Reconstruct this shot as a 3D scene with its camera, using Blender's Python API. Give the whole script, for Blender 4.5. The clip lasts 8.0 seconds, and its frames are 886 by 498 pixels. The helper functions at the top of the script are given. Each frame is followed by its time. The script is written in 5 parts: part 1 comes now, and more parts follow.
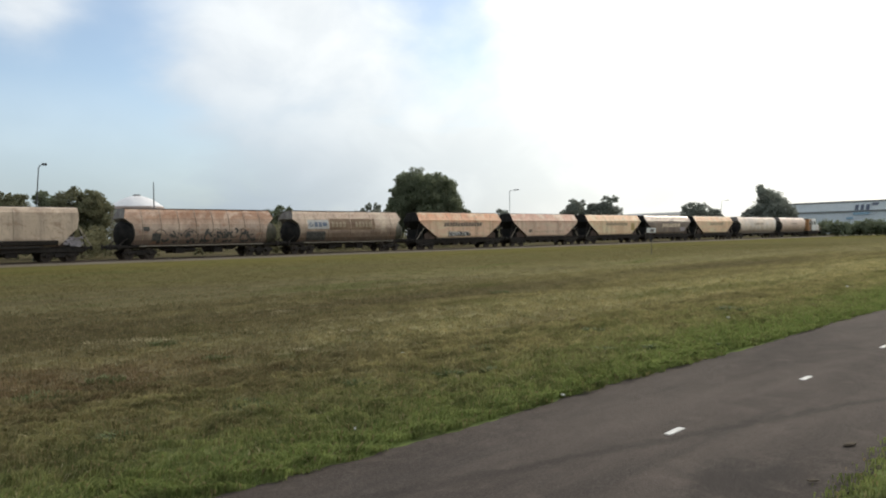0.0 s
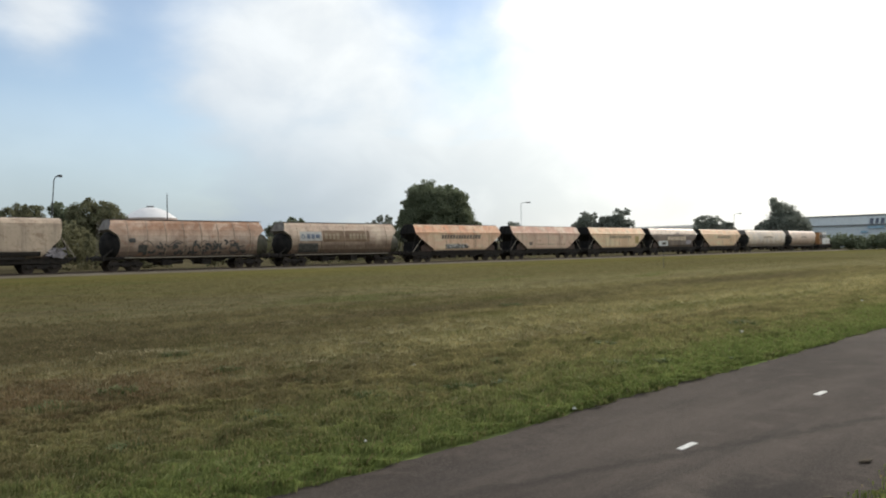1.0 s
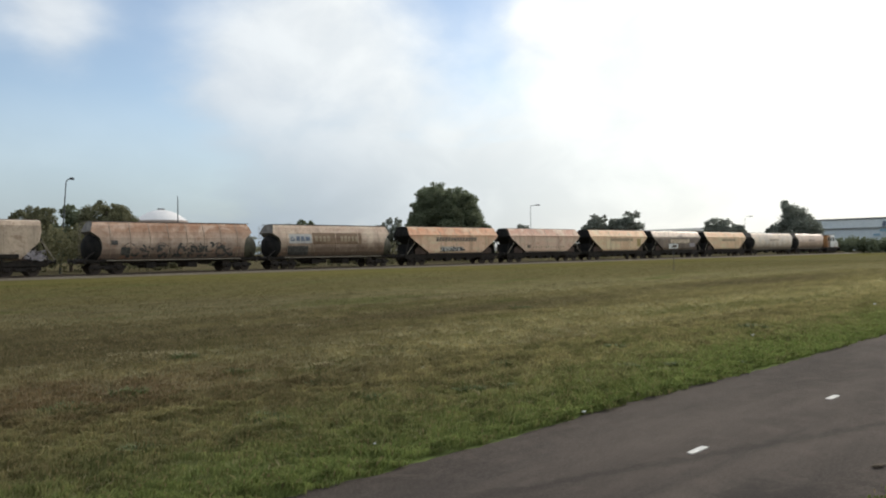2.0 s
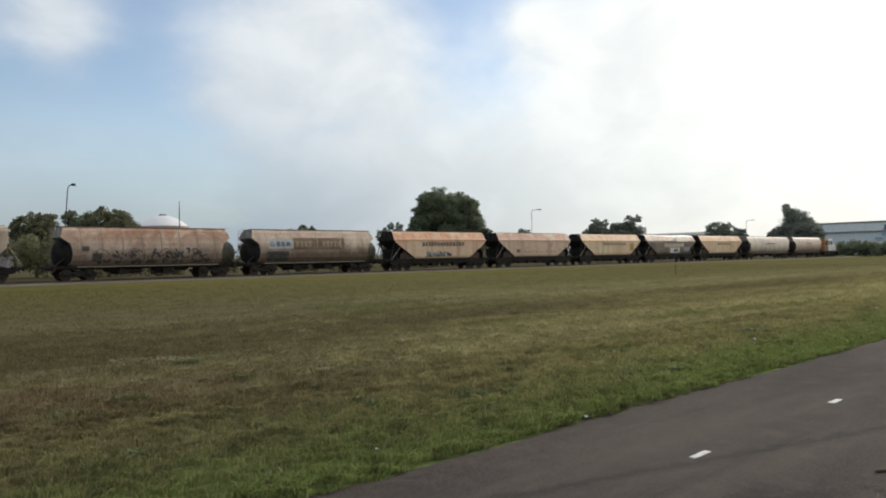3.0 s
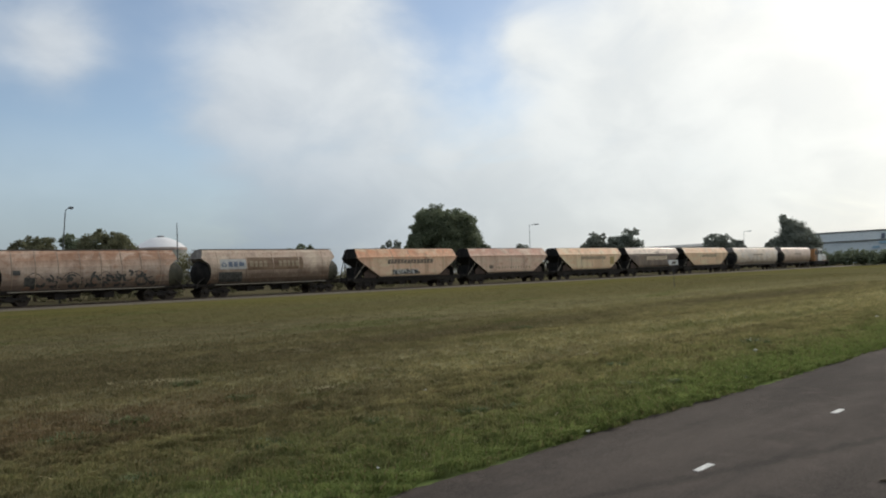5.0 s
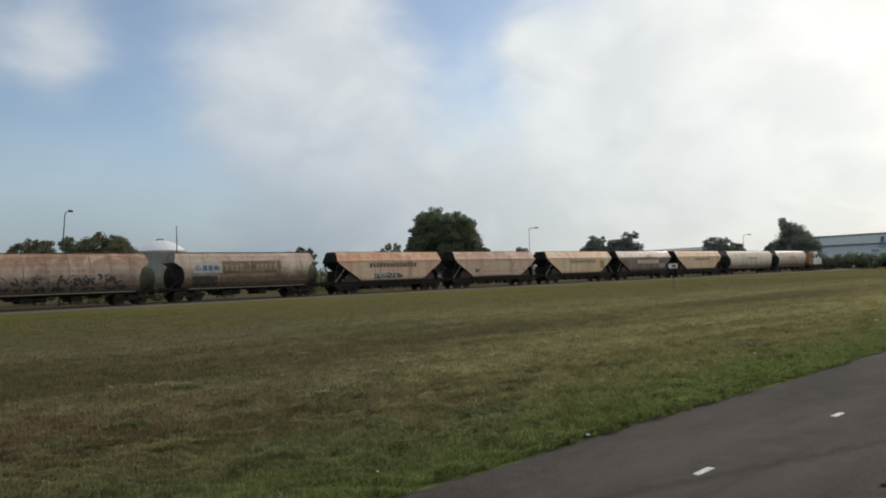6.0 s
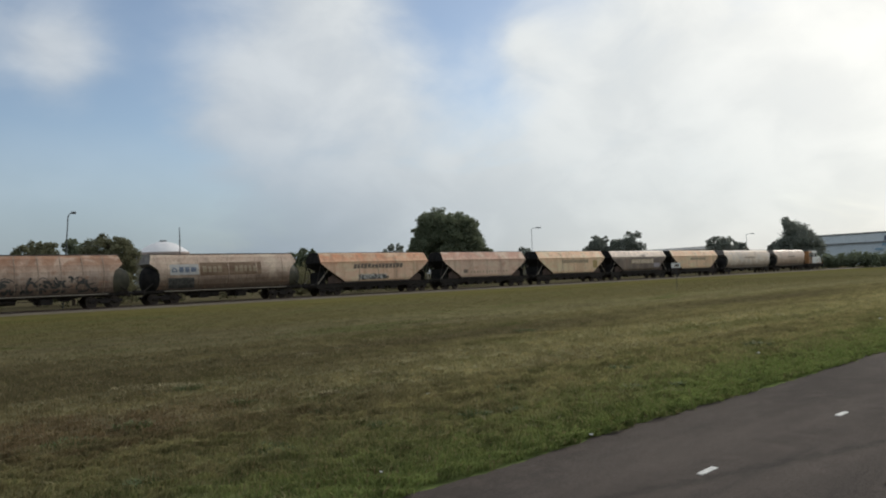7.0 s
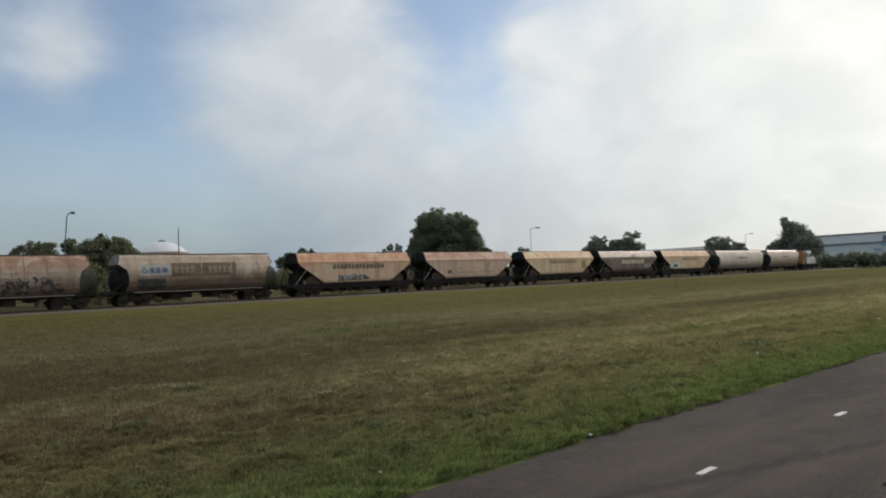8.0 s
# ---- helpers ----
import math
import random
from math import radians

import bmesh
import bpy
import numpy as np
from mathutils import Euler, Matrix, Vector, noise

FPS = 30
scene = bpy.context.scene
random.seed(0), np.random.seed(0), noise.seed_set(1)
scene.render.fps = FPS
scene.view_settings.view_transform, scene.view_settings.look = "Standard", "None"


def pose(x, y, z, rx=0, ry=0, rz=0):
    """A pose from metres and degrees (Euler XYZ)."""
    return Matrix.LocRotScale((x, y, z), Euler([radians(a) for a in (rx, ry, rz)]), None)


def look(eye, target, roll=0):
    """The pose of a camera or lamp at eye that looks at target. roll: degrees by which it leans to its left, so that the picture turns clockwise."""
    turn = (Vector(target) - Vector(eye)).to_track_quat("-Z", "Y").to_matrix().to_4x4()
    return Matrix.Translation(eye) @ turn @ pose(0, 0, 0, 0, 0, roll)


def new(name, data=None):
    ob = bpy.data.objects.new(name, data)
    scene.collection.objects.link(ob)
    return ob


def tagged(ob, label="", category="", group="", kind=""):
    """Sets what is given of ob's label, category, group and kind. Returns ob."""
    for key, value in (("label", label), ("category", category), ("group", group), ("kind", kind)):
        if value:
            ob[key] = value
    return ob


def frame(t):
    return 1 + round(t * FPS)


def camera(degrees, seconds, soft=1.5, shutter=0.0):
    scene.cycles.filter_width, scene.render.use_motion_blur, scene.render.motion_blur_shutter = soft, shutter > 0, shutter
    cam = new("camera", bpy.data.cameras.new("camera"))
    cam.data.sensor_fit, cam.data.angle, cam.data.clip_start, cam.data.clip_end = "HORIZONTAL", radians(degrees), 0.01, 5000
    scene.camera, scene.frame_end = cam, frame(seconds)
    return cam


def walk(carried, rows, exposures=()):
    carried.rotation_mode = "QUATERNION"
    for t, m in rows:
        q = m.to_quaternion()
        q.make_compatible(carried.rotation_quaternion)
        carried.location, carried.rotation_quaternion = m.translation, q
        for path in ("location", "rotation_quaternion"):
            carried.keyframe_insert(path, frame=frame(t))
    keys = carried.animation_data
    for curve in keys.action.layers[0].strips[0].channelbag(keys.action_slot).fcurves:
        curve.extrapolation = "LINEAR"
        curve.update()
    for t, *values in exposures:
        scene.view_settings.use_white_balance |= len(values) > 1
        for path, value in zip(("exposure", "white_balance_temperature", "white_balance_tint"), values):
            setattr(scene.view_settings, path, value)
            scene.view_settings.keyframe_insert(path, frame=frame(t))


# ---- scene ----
cam = camera(62.2, 8.0, soft=2.0)

# The world runs with the railway: x along the track (away from the camera), y across it, z up.
EYE_Z = 1.68
HEADING = 46.93      # degrees from the x axis to the camera's middle direction
RAIL_Z = 0.20
TRACK_Y = 63.0


def held(yaw, pitch, roll):
    """Pose of the hand-held camera on its spot."""
    return pose(0, 0, EYE_Z, 90 + pitch, 0, HEADING + yaw - 90) @ pose(0, 0, 0, 0, 0, roll)


walk(cam, [
    (0.0, held(-1.457, -0.988, -1.012)),
    (0.5, held(-1.124, -0.425, -0.963)),
    (1.0, held(-0.595, -0.018, -0.807)),
    (1.5, held(-0.057, 0.112, -0.708)),
    (3.0, held(0.229, 0.569, -0.923)),
    (3.5, held(-0.003, 0.908, -1.477)),
    (4.0, held(0.000, 1.308, -1.704)),
    (4.5, held(0.084, 1.616, -1.904)),
    (6.0, held(0.023, 2.111, -1.940)),
    (6.5, held(0.149, 2.140, -2.039)),
    (7.0, held(0.229, 2.140, -2.153)),
    (7.5, held(0.271, 2.172, -2.091)),
    (8.0, held(0.153, 2.144, -2.139)),
], exposures=[(0.0, 0.26, 6580, 10), (1.5, 0.19, 6540, 10), (3.0, 0.04, 6490, 10), (4.5, -0.11, 6430, 10), (6.0, -0.24, 6380, 10), (8.0, -0.28, 6370, 10)])

# ------------------------------------------------------------------ light
SUN_ANGLE, SUN_UP = 3.0, 27.0       # degrees from the x axis, and above the horizon


def toward(angle, up):
    a, e = radians(angle), radians(up)
    return Vector((math.cos(a) * math.cos(e), math.sin(a) * math.cos(e), math.sin(e)))


def bearing(az, dist):
    """Ground place at a bearing (degrees right of the heading) and distance."""
    a = radians(HEADING - az)
    return dist * math.cos(a), dist * math.sin(a)


class Nodes:
    """Short hand for a node tree."""

    def __init__(self, tree):
        self.tree = tree

    def add(self, kind):
        return self.tree.nodes.new(kind)

    def link(self, a, b):
        self.tree.links.new(a, b)

    def put(self, sock, v):
        if isinstance(v, bpy.types.NodeSocket):
            self.link(v, sock)
        elif isinstance(v, (tuple, list)) and len(v) == 3 and sock.type == "RGBA":
            sock.default_value = (*v, 1)
        else:
            sock.default_value = v

    def math(self, op, a, b=0.0, c=0.0, clamp=False):
        n = self.add("ShaderNodeMath")
        n.operation, n.use_clamp = op, clamp
        for s, v in zip(n.inputs, (a, b, c)):
            self.put(s, v)
        return n.outputs[0]

    def vmath(self, op, a, b=(0, 0, 0)):
        n = self.add("ShaderNodeVectorMath")
        n.operation = op
        self.put(n.inputs[0], a)
        if op == "SCALE":
            self.put(n.inputs["Scale"], b)
        else:
            self.put(n.inputs[1], b)
        return n.outputs["Value"] if op in ("DOT_PRODUCT", "LENGTH") else n.outputs[0]

    def noise(self, vec, scale, detail=4.0, rough=0.55, dist=0.0):
        n = self.add("ShaderNodeTexNoise")
        self.put(n.inputs["Vector"], vec)
        n.inputs["Scale"].default_value, n.inputs["Detail"].default_value = scale, detail
        n.inputs["Roughness"].default_value, n.inputs["Distortion"].default_value = rough, dist
        return n.outputs["Fac"]

    def ramp(self, v, lo, hi, a=0.0, b=1.0):
        n = self.add("ShaderNodeMapRange")
        n.interpolation_type = "SMOOTHSTEP"
        for s, q in zip(n.inputs, (v, lo, hi, a, b)):
            self.put(s, q)
        return n.outputs[0]

    def mix(self, f, a, b, mode="MIX"):
        n = self.add("ShaderNodeMix")
        n.data_type, n.blend_type = "RGBA", mode
        self.put(n.inputs[0], f)
        self.put(n.inputs[6], a)
        self.put(n.inputs[7], b)
        return n.outputs[2]

    def scaled(self, vec, sx, sy, sz):
        n = self.add("ShaderNodeMapping")
        self.put(n.inputs["Vector"], vec)
        n.inputs["Scale"].default_value = (sx, sy, sz)
        return n.outputs[0]

    def split(self, vec):
        n = self.add("ShaderNodeSeparateXYZ")
        self.put(n.inputs[0], vec)
        return n.outputs


CLEARINGS = (
    (-22.2, 18.8, 170, 0.98), (-22.6, 14.6, 260, 0.90), (-18.9, 16.4, 300, 0.80), (-28.4, 11.4, 380, 0.85),
    (-24.8, 11.9, 420, 0.65), (-31.4, 12.6, 400, 0.75), (-30.5, 20.8, 350, 0.75), (0.8, 20.2, 190, 0.85),
    (-1.2, 17.4, 380, 0.65), (3.3, 15.2, 420, 0.55), (6.5, 20.8, 250, 0.65), (-16.0, 20.0, 350, 0.60),
    (-19.5, 9.0, 110, 0.45), (-29.0, 6.5, 70, 0.45), (11.5, 19.0, 420, 0.40), (-9.0, 12.0, 300, 0.25),
)
PUFFS = ((-27.8, 16.1, 560, 0.9), (-12.6, 16.6, 190, 0.75), (-15.6, 12.6, 300, 0.7), (-4.5, 15.2, 260, 0.6), (7.4, 17.0, 900, 0.8), (13.5, 15.4, 260, 0.7))


def make_world():
    world = bpy.data.worlds.new("sky")
    scene.world = world
    world.use_nodes = True
    nt = Nodes(world.node_tree)
    world.node_tree.nodes.clear()
    way = nt.add("ShaderNodeTexCoord").outputs["Generated"]
    sky = nt.add("ShaderNodeTexSky")
    sky.sky_type, sky.sun_disc = "NISHITA", False
    sky.sun_elevation, sky.sun_rotation = radians(SUN_UP), radians(90 - SUN_ANGLE)
    sky.air_density, sky.dust_density, sky.ozone_density = 1.0, 0.6, 1.1
    blue = nt.add("ShaderNodeBackground")
    nt.link(sky.outputs[0], blue.inputs[0])
    blue.inputs[1].default_value = 0.132
    # cloud sheet: soft noise on a flat layer overhead
    xyz = nt.split(way)
    high = nt.math("MAXIMUM", xyz[2], 0.0)
    flat = nt.vmath("SCALE", nt.scaled(way, 1, 1, 0), nt.math("DIVIDE", 1.0, nt.math("ADD", high, 0.22)))
    warp = nt.vmath("SCALE", nt.vmath("SUBTRACT", nt_colour(nt, flat, 3.6), (0.5, 0.5, 0.5)), 0.065)
    bent = nt.vmath("NORMALIZE", nt.vmath("ADD", way, warp))
    fleece = nt.noise(nt.vmath("ADD", flat, (3.1, 1.7, 0)), 1.15, 6.0, 0.56, 0.5)
    cover = nt.ramp(fleece, 0.25, 0.50, 0.72, 1.0)
    # clearings in the sheet: bearing right of heading, height, sharpness, depth
    for az, up, sharp, deep in CLEARINGS:
        near = nt.vmath("DOT_PRODUCT", bent, tuple(toward(HEADING - az, up)))
        hole = nt.math("EXPONENT", nt.math("MULTIPLY", nt.math("SUBTRACT", near, 1.0), float(sharp)))
        cover = nt.math("MULTIPLY", cover, nt.math("SUBTRACT", 1.0, nt.math("MULTIPLY", hole, deep)))
    # denser heaps between them
    for az, up, sharp, thick in PUFFS:
        near = nt.vmath("DOT_PRODUCT", bent, tuple(toward(HEADING - az, up)))
        heap = nt.math("EXPONENT", nt.math("MULTIPLY", nt.math("SUBTRACT", near, 1.0), float(sharp)))
        cover = nt.math("ADD", cover, nt.math("MULTIPLY", nt.math("SUBTRACT", 1.0, cover), nt.math("MULTIPLY", heap, thick)))
    torn = nt.noise(nt.scaled(way, 1, 1, 1.5), 8.5, 5.0, 0.52, 0.3)
    cover = nt.ramp(nt.math("ADD", cover, nt.math("MULTIPLY", nt.math("SUBTRACT", torn, 0.5), 0.60)), 0.10, 0.95, 0.12, 1.0)
    # bright veil round the hidden sun, and haze low down
    glow = nt.vmath("DOT_PRODUCT", way, tuple(toward(SUN_ANGLE, SUN_UP)))
    wide = nt.ramp(glow, 0.40, 1.06)
    veil = nt.ramp(glow, 0.86, 0.985)
    haze = nt.ramp(high, 0.0, 0.27, 1.0, 0.0)
    cover = nt.math("MAXIMUM", nt.math("MAXIMUM", cover, veil), nt.math("MULTIPLY", haze, 0.86))
    grey = nt.mix(haze, (0.70, 0.75, 0.79), (0.285, 0.365, 0.46))
    tone = nt.mix(wide, grey, (1.06, 1.065, 1.0))
    tone = nt.mix(nt.math("MULTIPLY", veil, 0.6), tone, (1.35, 1.31, 1.19))
    lit = nt.mix(nt.ramp(torn, 0.3, 0.7), (0.92, 0.925, 0.935), (1.06, 1.055, 1.05))
    tone = nt.mix(1.0, tone, lit, "MULTIPLY")
    # the sky is duller on the side away from the sun
    tone = nt.mix(nt.ramp(glow, -0.5, 0.45, 0.22, 0.0), tone, (0.20, 0.23, 0.28))
    cloud = nt.add("ShaderNodeBackground")
    nt.link(tone, cloud.inputs[0])
    cloud.inputs[1].default_value = 1.0
    both = nt.add("ShaderNodeMixShader")
    nt.link(nt.math("MULTIPLY", cover, 0.93), both.inputs[0])
    nt.link(blue.outputs[0], both.inputs[1])
    nt.link(cloud.outputs[0], both.inputs[2])
    out = nt.add("ShaderNodeOutputWorld")
    nt.link(both.outputs[0], out.inputs[0])


def nt_colour(nt, vec, scale):
    n = nt.add("ShaderNodeTexNoise")
    nt.put(n.inputs["Vector"], vec)
    n.inputs["Scale"].default_value, n.inputs["Detail"].default_value = scale, 6.0
    return n.outputs["Color"]


make_world()
sun = new("sun", bpy.data.lights.new("sun", "SUN"))
sun.data.energy, sun.data.angle, sun.data.color = 1.8, radians(9), (1.0, 0.92, 0.80)
sun.matrix_world = look(toward(SUN_ANGLE, SUN_UP) * 50, (0, 0, 0))


# ------------------------------------------------------------------ materials
def material(name, paint, rough=0.7, metal=0.0, bump=0.0, spec=0.4):
    """paint(nt, object_coords, world_position) gives (colour, relief or None)."""
    m = bpy.data.materials.new(name)
    m.use_nodes = True
    nt = Nodes(m.node_tree)
    bsdf = m.node_tree.nodes["Principled BSDF"]
    where = nt.add("ShaderNodeTexCoord").outputs["Object"]
    place = nt.add("ShaderNodeNewGeometry").outputs["Position"]
    colour, relief = paint(nt, where, place)
    nt.put(bsdf.inputs["Base Color"], colour)
    bsdf.inputs["Roughness"].default_value, bsdf.inputs["Metallic"].default_value = rough, metal
    bsdf.inputs["Specular IOR Level"].default_value = spec
    if bump and relief is not None:
        b = nt.add("ShaderNodeBump")
        b.inputs["Strength"].default_value, b.inputs["Distance"].default_value = min(1.0, bump), max(0.01, 0.02 * bump)
        nt.put(b.inputs["Height"], relief)
        nt.link(b.outputs[0], bsdf.inputs["Normal"])
    return m


def worn(name, a, b, scale=3.0, rough=0.7, metal=0.0, bump=0.3, spec=0.35):
    """A painted or bare surface that varies between two tones, with finer grain."""
    def paint(nt, where, place):
        big = nt.noise(where, scale, 5.0, 0.6)
        fine = nt.noise(where, scale * 9, 3.0, 0.6)
        c = nt.mix(nt.ramp(big, 0.3, 0.7), a, b)
        c = nt.mix(nt.math("MULTIPLY", nt.ramp(fine, 0.45, 0.75), 0.35), c, tuple(v * 0.55 for v in a))
        return c, fine
    return material(name, paint, rough, metal, bump, spec)


def grass_tone(nt, place, blade=None):
    """Colour of the field: lush verge beside the path, drier mown field, greener strip along the track."""
    xyz = nt.split(place)
    wobble = nt.noise(nt.scaled(place, 0.35, 0.8, 0), 0.55, 4.0, 0.6)
    lean = nt.math("SUBTRACT", wobble, 0.5)
    near_y = nt.math("ADD", xyz[1], nt.math("MULTIPLY", lean, 3.2))
    y = nt.math("ADD", xyz[1], nt.math("MULTIPLY", lean, 9.0))
    flat = nt.scaled(place, 1, 1, 0)
    patch = nt.noise(nt.scaled(place, 0.26, 0.9, 0), 0.40, 6.0, 0.66, 0.8)
    streak = nt.noise(nt.scaled(place, 0.10, 1.0, 0), 0.55, 5.0, 0.6, 0.5)
    clump = nt.noise(nt.scaled(place, 0.7, 1.1, 0), 1.5, 6.0, 0.70, 0.25)
    small = nt.noise(flat, 4.2, 6.0, 0.70, 0.2)
    grain = nt.noise(flat, 16.0, 3.0, 0.7)
    lush = nt.mix(nt.ramp(clump, 0.35, 0.65), (0.120, 0.158, 0.054), (0.245, 0.285, 0.110))
    straw = nt.mix(nt.ramp(clump, 0.3, 0.7), (0.232, 0.216, 0.104), (0.402, 0.360, 0.190))
    dull = nt.mix(nt.ramp(clump, 0.3, 0.7), (0.146, 0.137, 0.068), (0.256, 0.224, 0.124))
    earth = nt.mix(nt.ramp(small, 0.3, 0.7), (0.050, 0.042, 0.033), (0.126, 0.100, 0.076))
    far = nt.mix(nt.ramp(clump, 0.3, 0.7), (0.110, 0.102, 0.046), (0.172, 0.148, 0.074))
    pale = nt.mix(nt.ramp(patch, 0.35, 0.65), (0.122, 0.112, 0.038), (0.160, 0.138, 0.052))
    # fresh strip along the path, then green and straw mixed towards the field
    tuft = nt.noise(nt.scaled(place, 0.75, 1.0, 0), 2.3, 5.0, 0.62, 0.6)
    lush = nt.mix(nt.math("MULTIPLY", nt.math("MULTIPLY", nt.ramp(near_y, 4.9, 6.4, 1.0, 0.0), nt.ramp(xyz[1], 2.5, 4.0)), 0.7), lush, (0.225, 0.290, 0.098))
    c = nt.mix(nt.math("MULTIPLY", nt.ramp(near_y, 4.6, 6.9), nt.ramp(tuft, 0.40, 0.60, 0.25, 1.0)), lush, straw)
    c = nt.mix(nt.math("MULTIPLY", nt.ramp(near_y, 5.8, 8.8), nt.ramp(clump, 0.36, 0.52, 0.5, 1.0)), c, straw)
    c = nt.mix(nt.math("MULTIPLY", nt.ramp(y, 9.5, 15.5), nt.ramp(streak, 0.35, 0.65, 0.55, 1.0)), c, dull)
    c = nt.mix(nt.ramp(y, 17.0, 32.0), c, far)
    c = nt.mix(nt.ramp(y, 38.0, 52.0), c, pale)
    c = nt.mix(nt.math("MULTIPLY", nt.math("MULTIPLY", nt.ramp(streak, 0.45, 0.62), nt.ramp(xyz[1], 22.0, 30.0)), 0.55), c, (0.135, 0.118, 0.046))
    c = nt.mix(nt.ramp(xyz[1], 62.0, 67.0), c, nt.mix(clump, (0.070, 0.058, 0.036), (0.125, 0.104, 0.066)))
    streak_band = nt.math("MULTIPLY", nt.ramp(streak, 0.5, 0.68), nt.math("MULTIPLY", nt.ramp(y, 8.0, 11.0), nt.ramp(y, 34.0, 44.0, 1.0, 0.0)))
    bare = nt.math("MULTIPLY", nt.ramp(patch, 0.54, 0.68), nt.ramp(y, 6.5, 9.0))
    bare = nt.math("MULTIPLY", bare, nt.ramp(y, 30.0, 46.0, 0.55, 0.1))
    # trampled bare patches with uneven rims: middle, reach and depth of each; the last, broad one darkens the left
    worn_out = None
    for mx, my, fx, fy, deep in ((2.3, 9.6, 0.30, 0.50, 0.9), (4.8, 9.3, 0.30, 0.42, 0.75), (5.8, 13.5, 0.16, 0.22, 0.6), (15.5, 15.3, 0.12, 0.55, 0.6), (38.0, 16.5, 0.09, 0.5, 0.6), (8.0, 21.0, 0.07, 0.13, 0.5), (3.0, 14.5, 0.15, 0.10, 0.62)):
        away = nt.vmath("LENGTH", nt.scaled(nt.vmath("SUBTRACT", place, (mx, my, 0.0)), fx, fy, 0.0))
        rim = nt.math("ADD", away, nt.math("MULTIPLY", nt.math("SUBTRACT", clump, 0.5), 2.0))
        spot = nt.ramp(rim, 0.35, 1.45, deep, 0.0)
        bare = nt.math("MAXIMUM", bare, spot)
        worn_out = spot if worn_out is None else worn_out
    # reddish dead stalks in the first of them
    earth = nt.mix(nt.math("MULTIPLY", worn_out, nt.ramp(tuft, 0.38, 0.58)), earth, (0.135, 0.074, 0.056))
    c = nt.mix(nt.math("MULTIPLY", streak_band, 0.10), c, (0.130, 0.092, 0.060))
    c = nt.mix(nt.math("MULTIPLY", bare, 0.78), c, earth)
    green = nt.math("MULTIPLY", nt.ramp(patch, 0.32, 0.47, 1.0, 0.0), 0.6)
    c = nt.mix(green, c, (0.108, 0.126, 0.044))
    # dark tussocks and dead straw between them
    c = nt.mix(nt.math("MULTIPLY", nt.ramp(tuft, 0.54, 0.64), 0.46), c, (0.052, 0.054, 0.026))
    c = nt.mix(nt.math("MULTIPLY", nt.ramp(tuft, 0.34, 0.43, 1.0, 0.0), 0.35), c, (0.235, 0.215, 0.110))
    c = nt.mix(nt.math("MULTIPLY", nt.ramp(small, 0.50, 0.68), 0.40), c, (0.050, 0.050, 0.024))
    c = nt.mix(nt.math("MULTIPLY", nt.ramp(small, 0.28, 0.46, 1.0, 0.0), 0.30), c, (0.30, 0.27, 0.135))
    c = nt.mix(nt.math("MULTIPLY", nt.ramp(grain, 0.45, 0.75), 0.18), c, (0.060, 0.060, 0.024))
    # whole tone scaled by 0.84 up to x = 8, rising to full at x = 42
    c = nt.mix(1.0, c, nt.mix(nt.ramp(xyz[0], 8.0, 42.0), (0.84, 0.84, 0.84), (1.0, 1.0, 1.0)), "MULTIPLY")
    return c, nt.math("ADD", small, grain)


def ground_paint(nt, where, place):
    return grass_tone(nt, place)


def blade_paint(nt, where, place):
    c, _ = grass_tone(nt, place)
    rnd = nt.add("ShaderNodeNewGeometry").outputs["Random Per Island"]
    c = nt.mix(1.0, c, nt.mix(rnd, (0.85, 0.9, 0.8), (1.6, 1.5, 1.45)), "MULTIPLY")
    c = nt.mix(nt.ramp(rnd, 0.90, 0.97), c, (0.26, 0.21, 0.11))
    return c, None


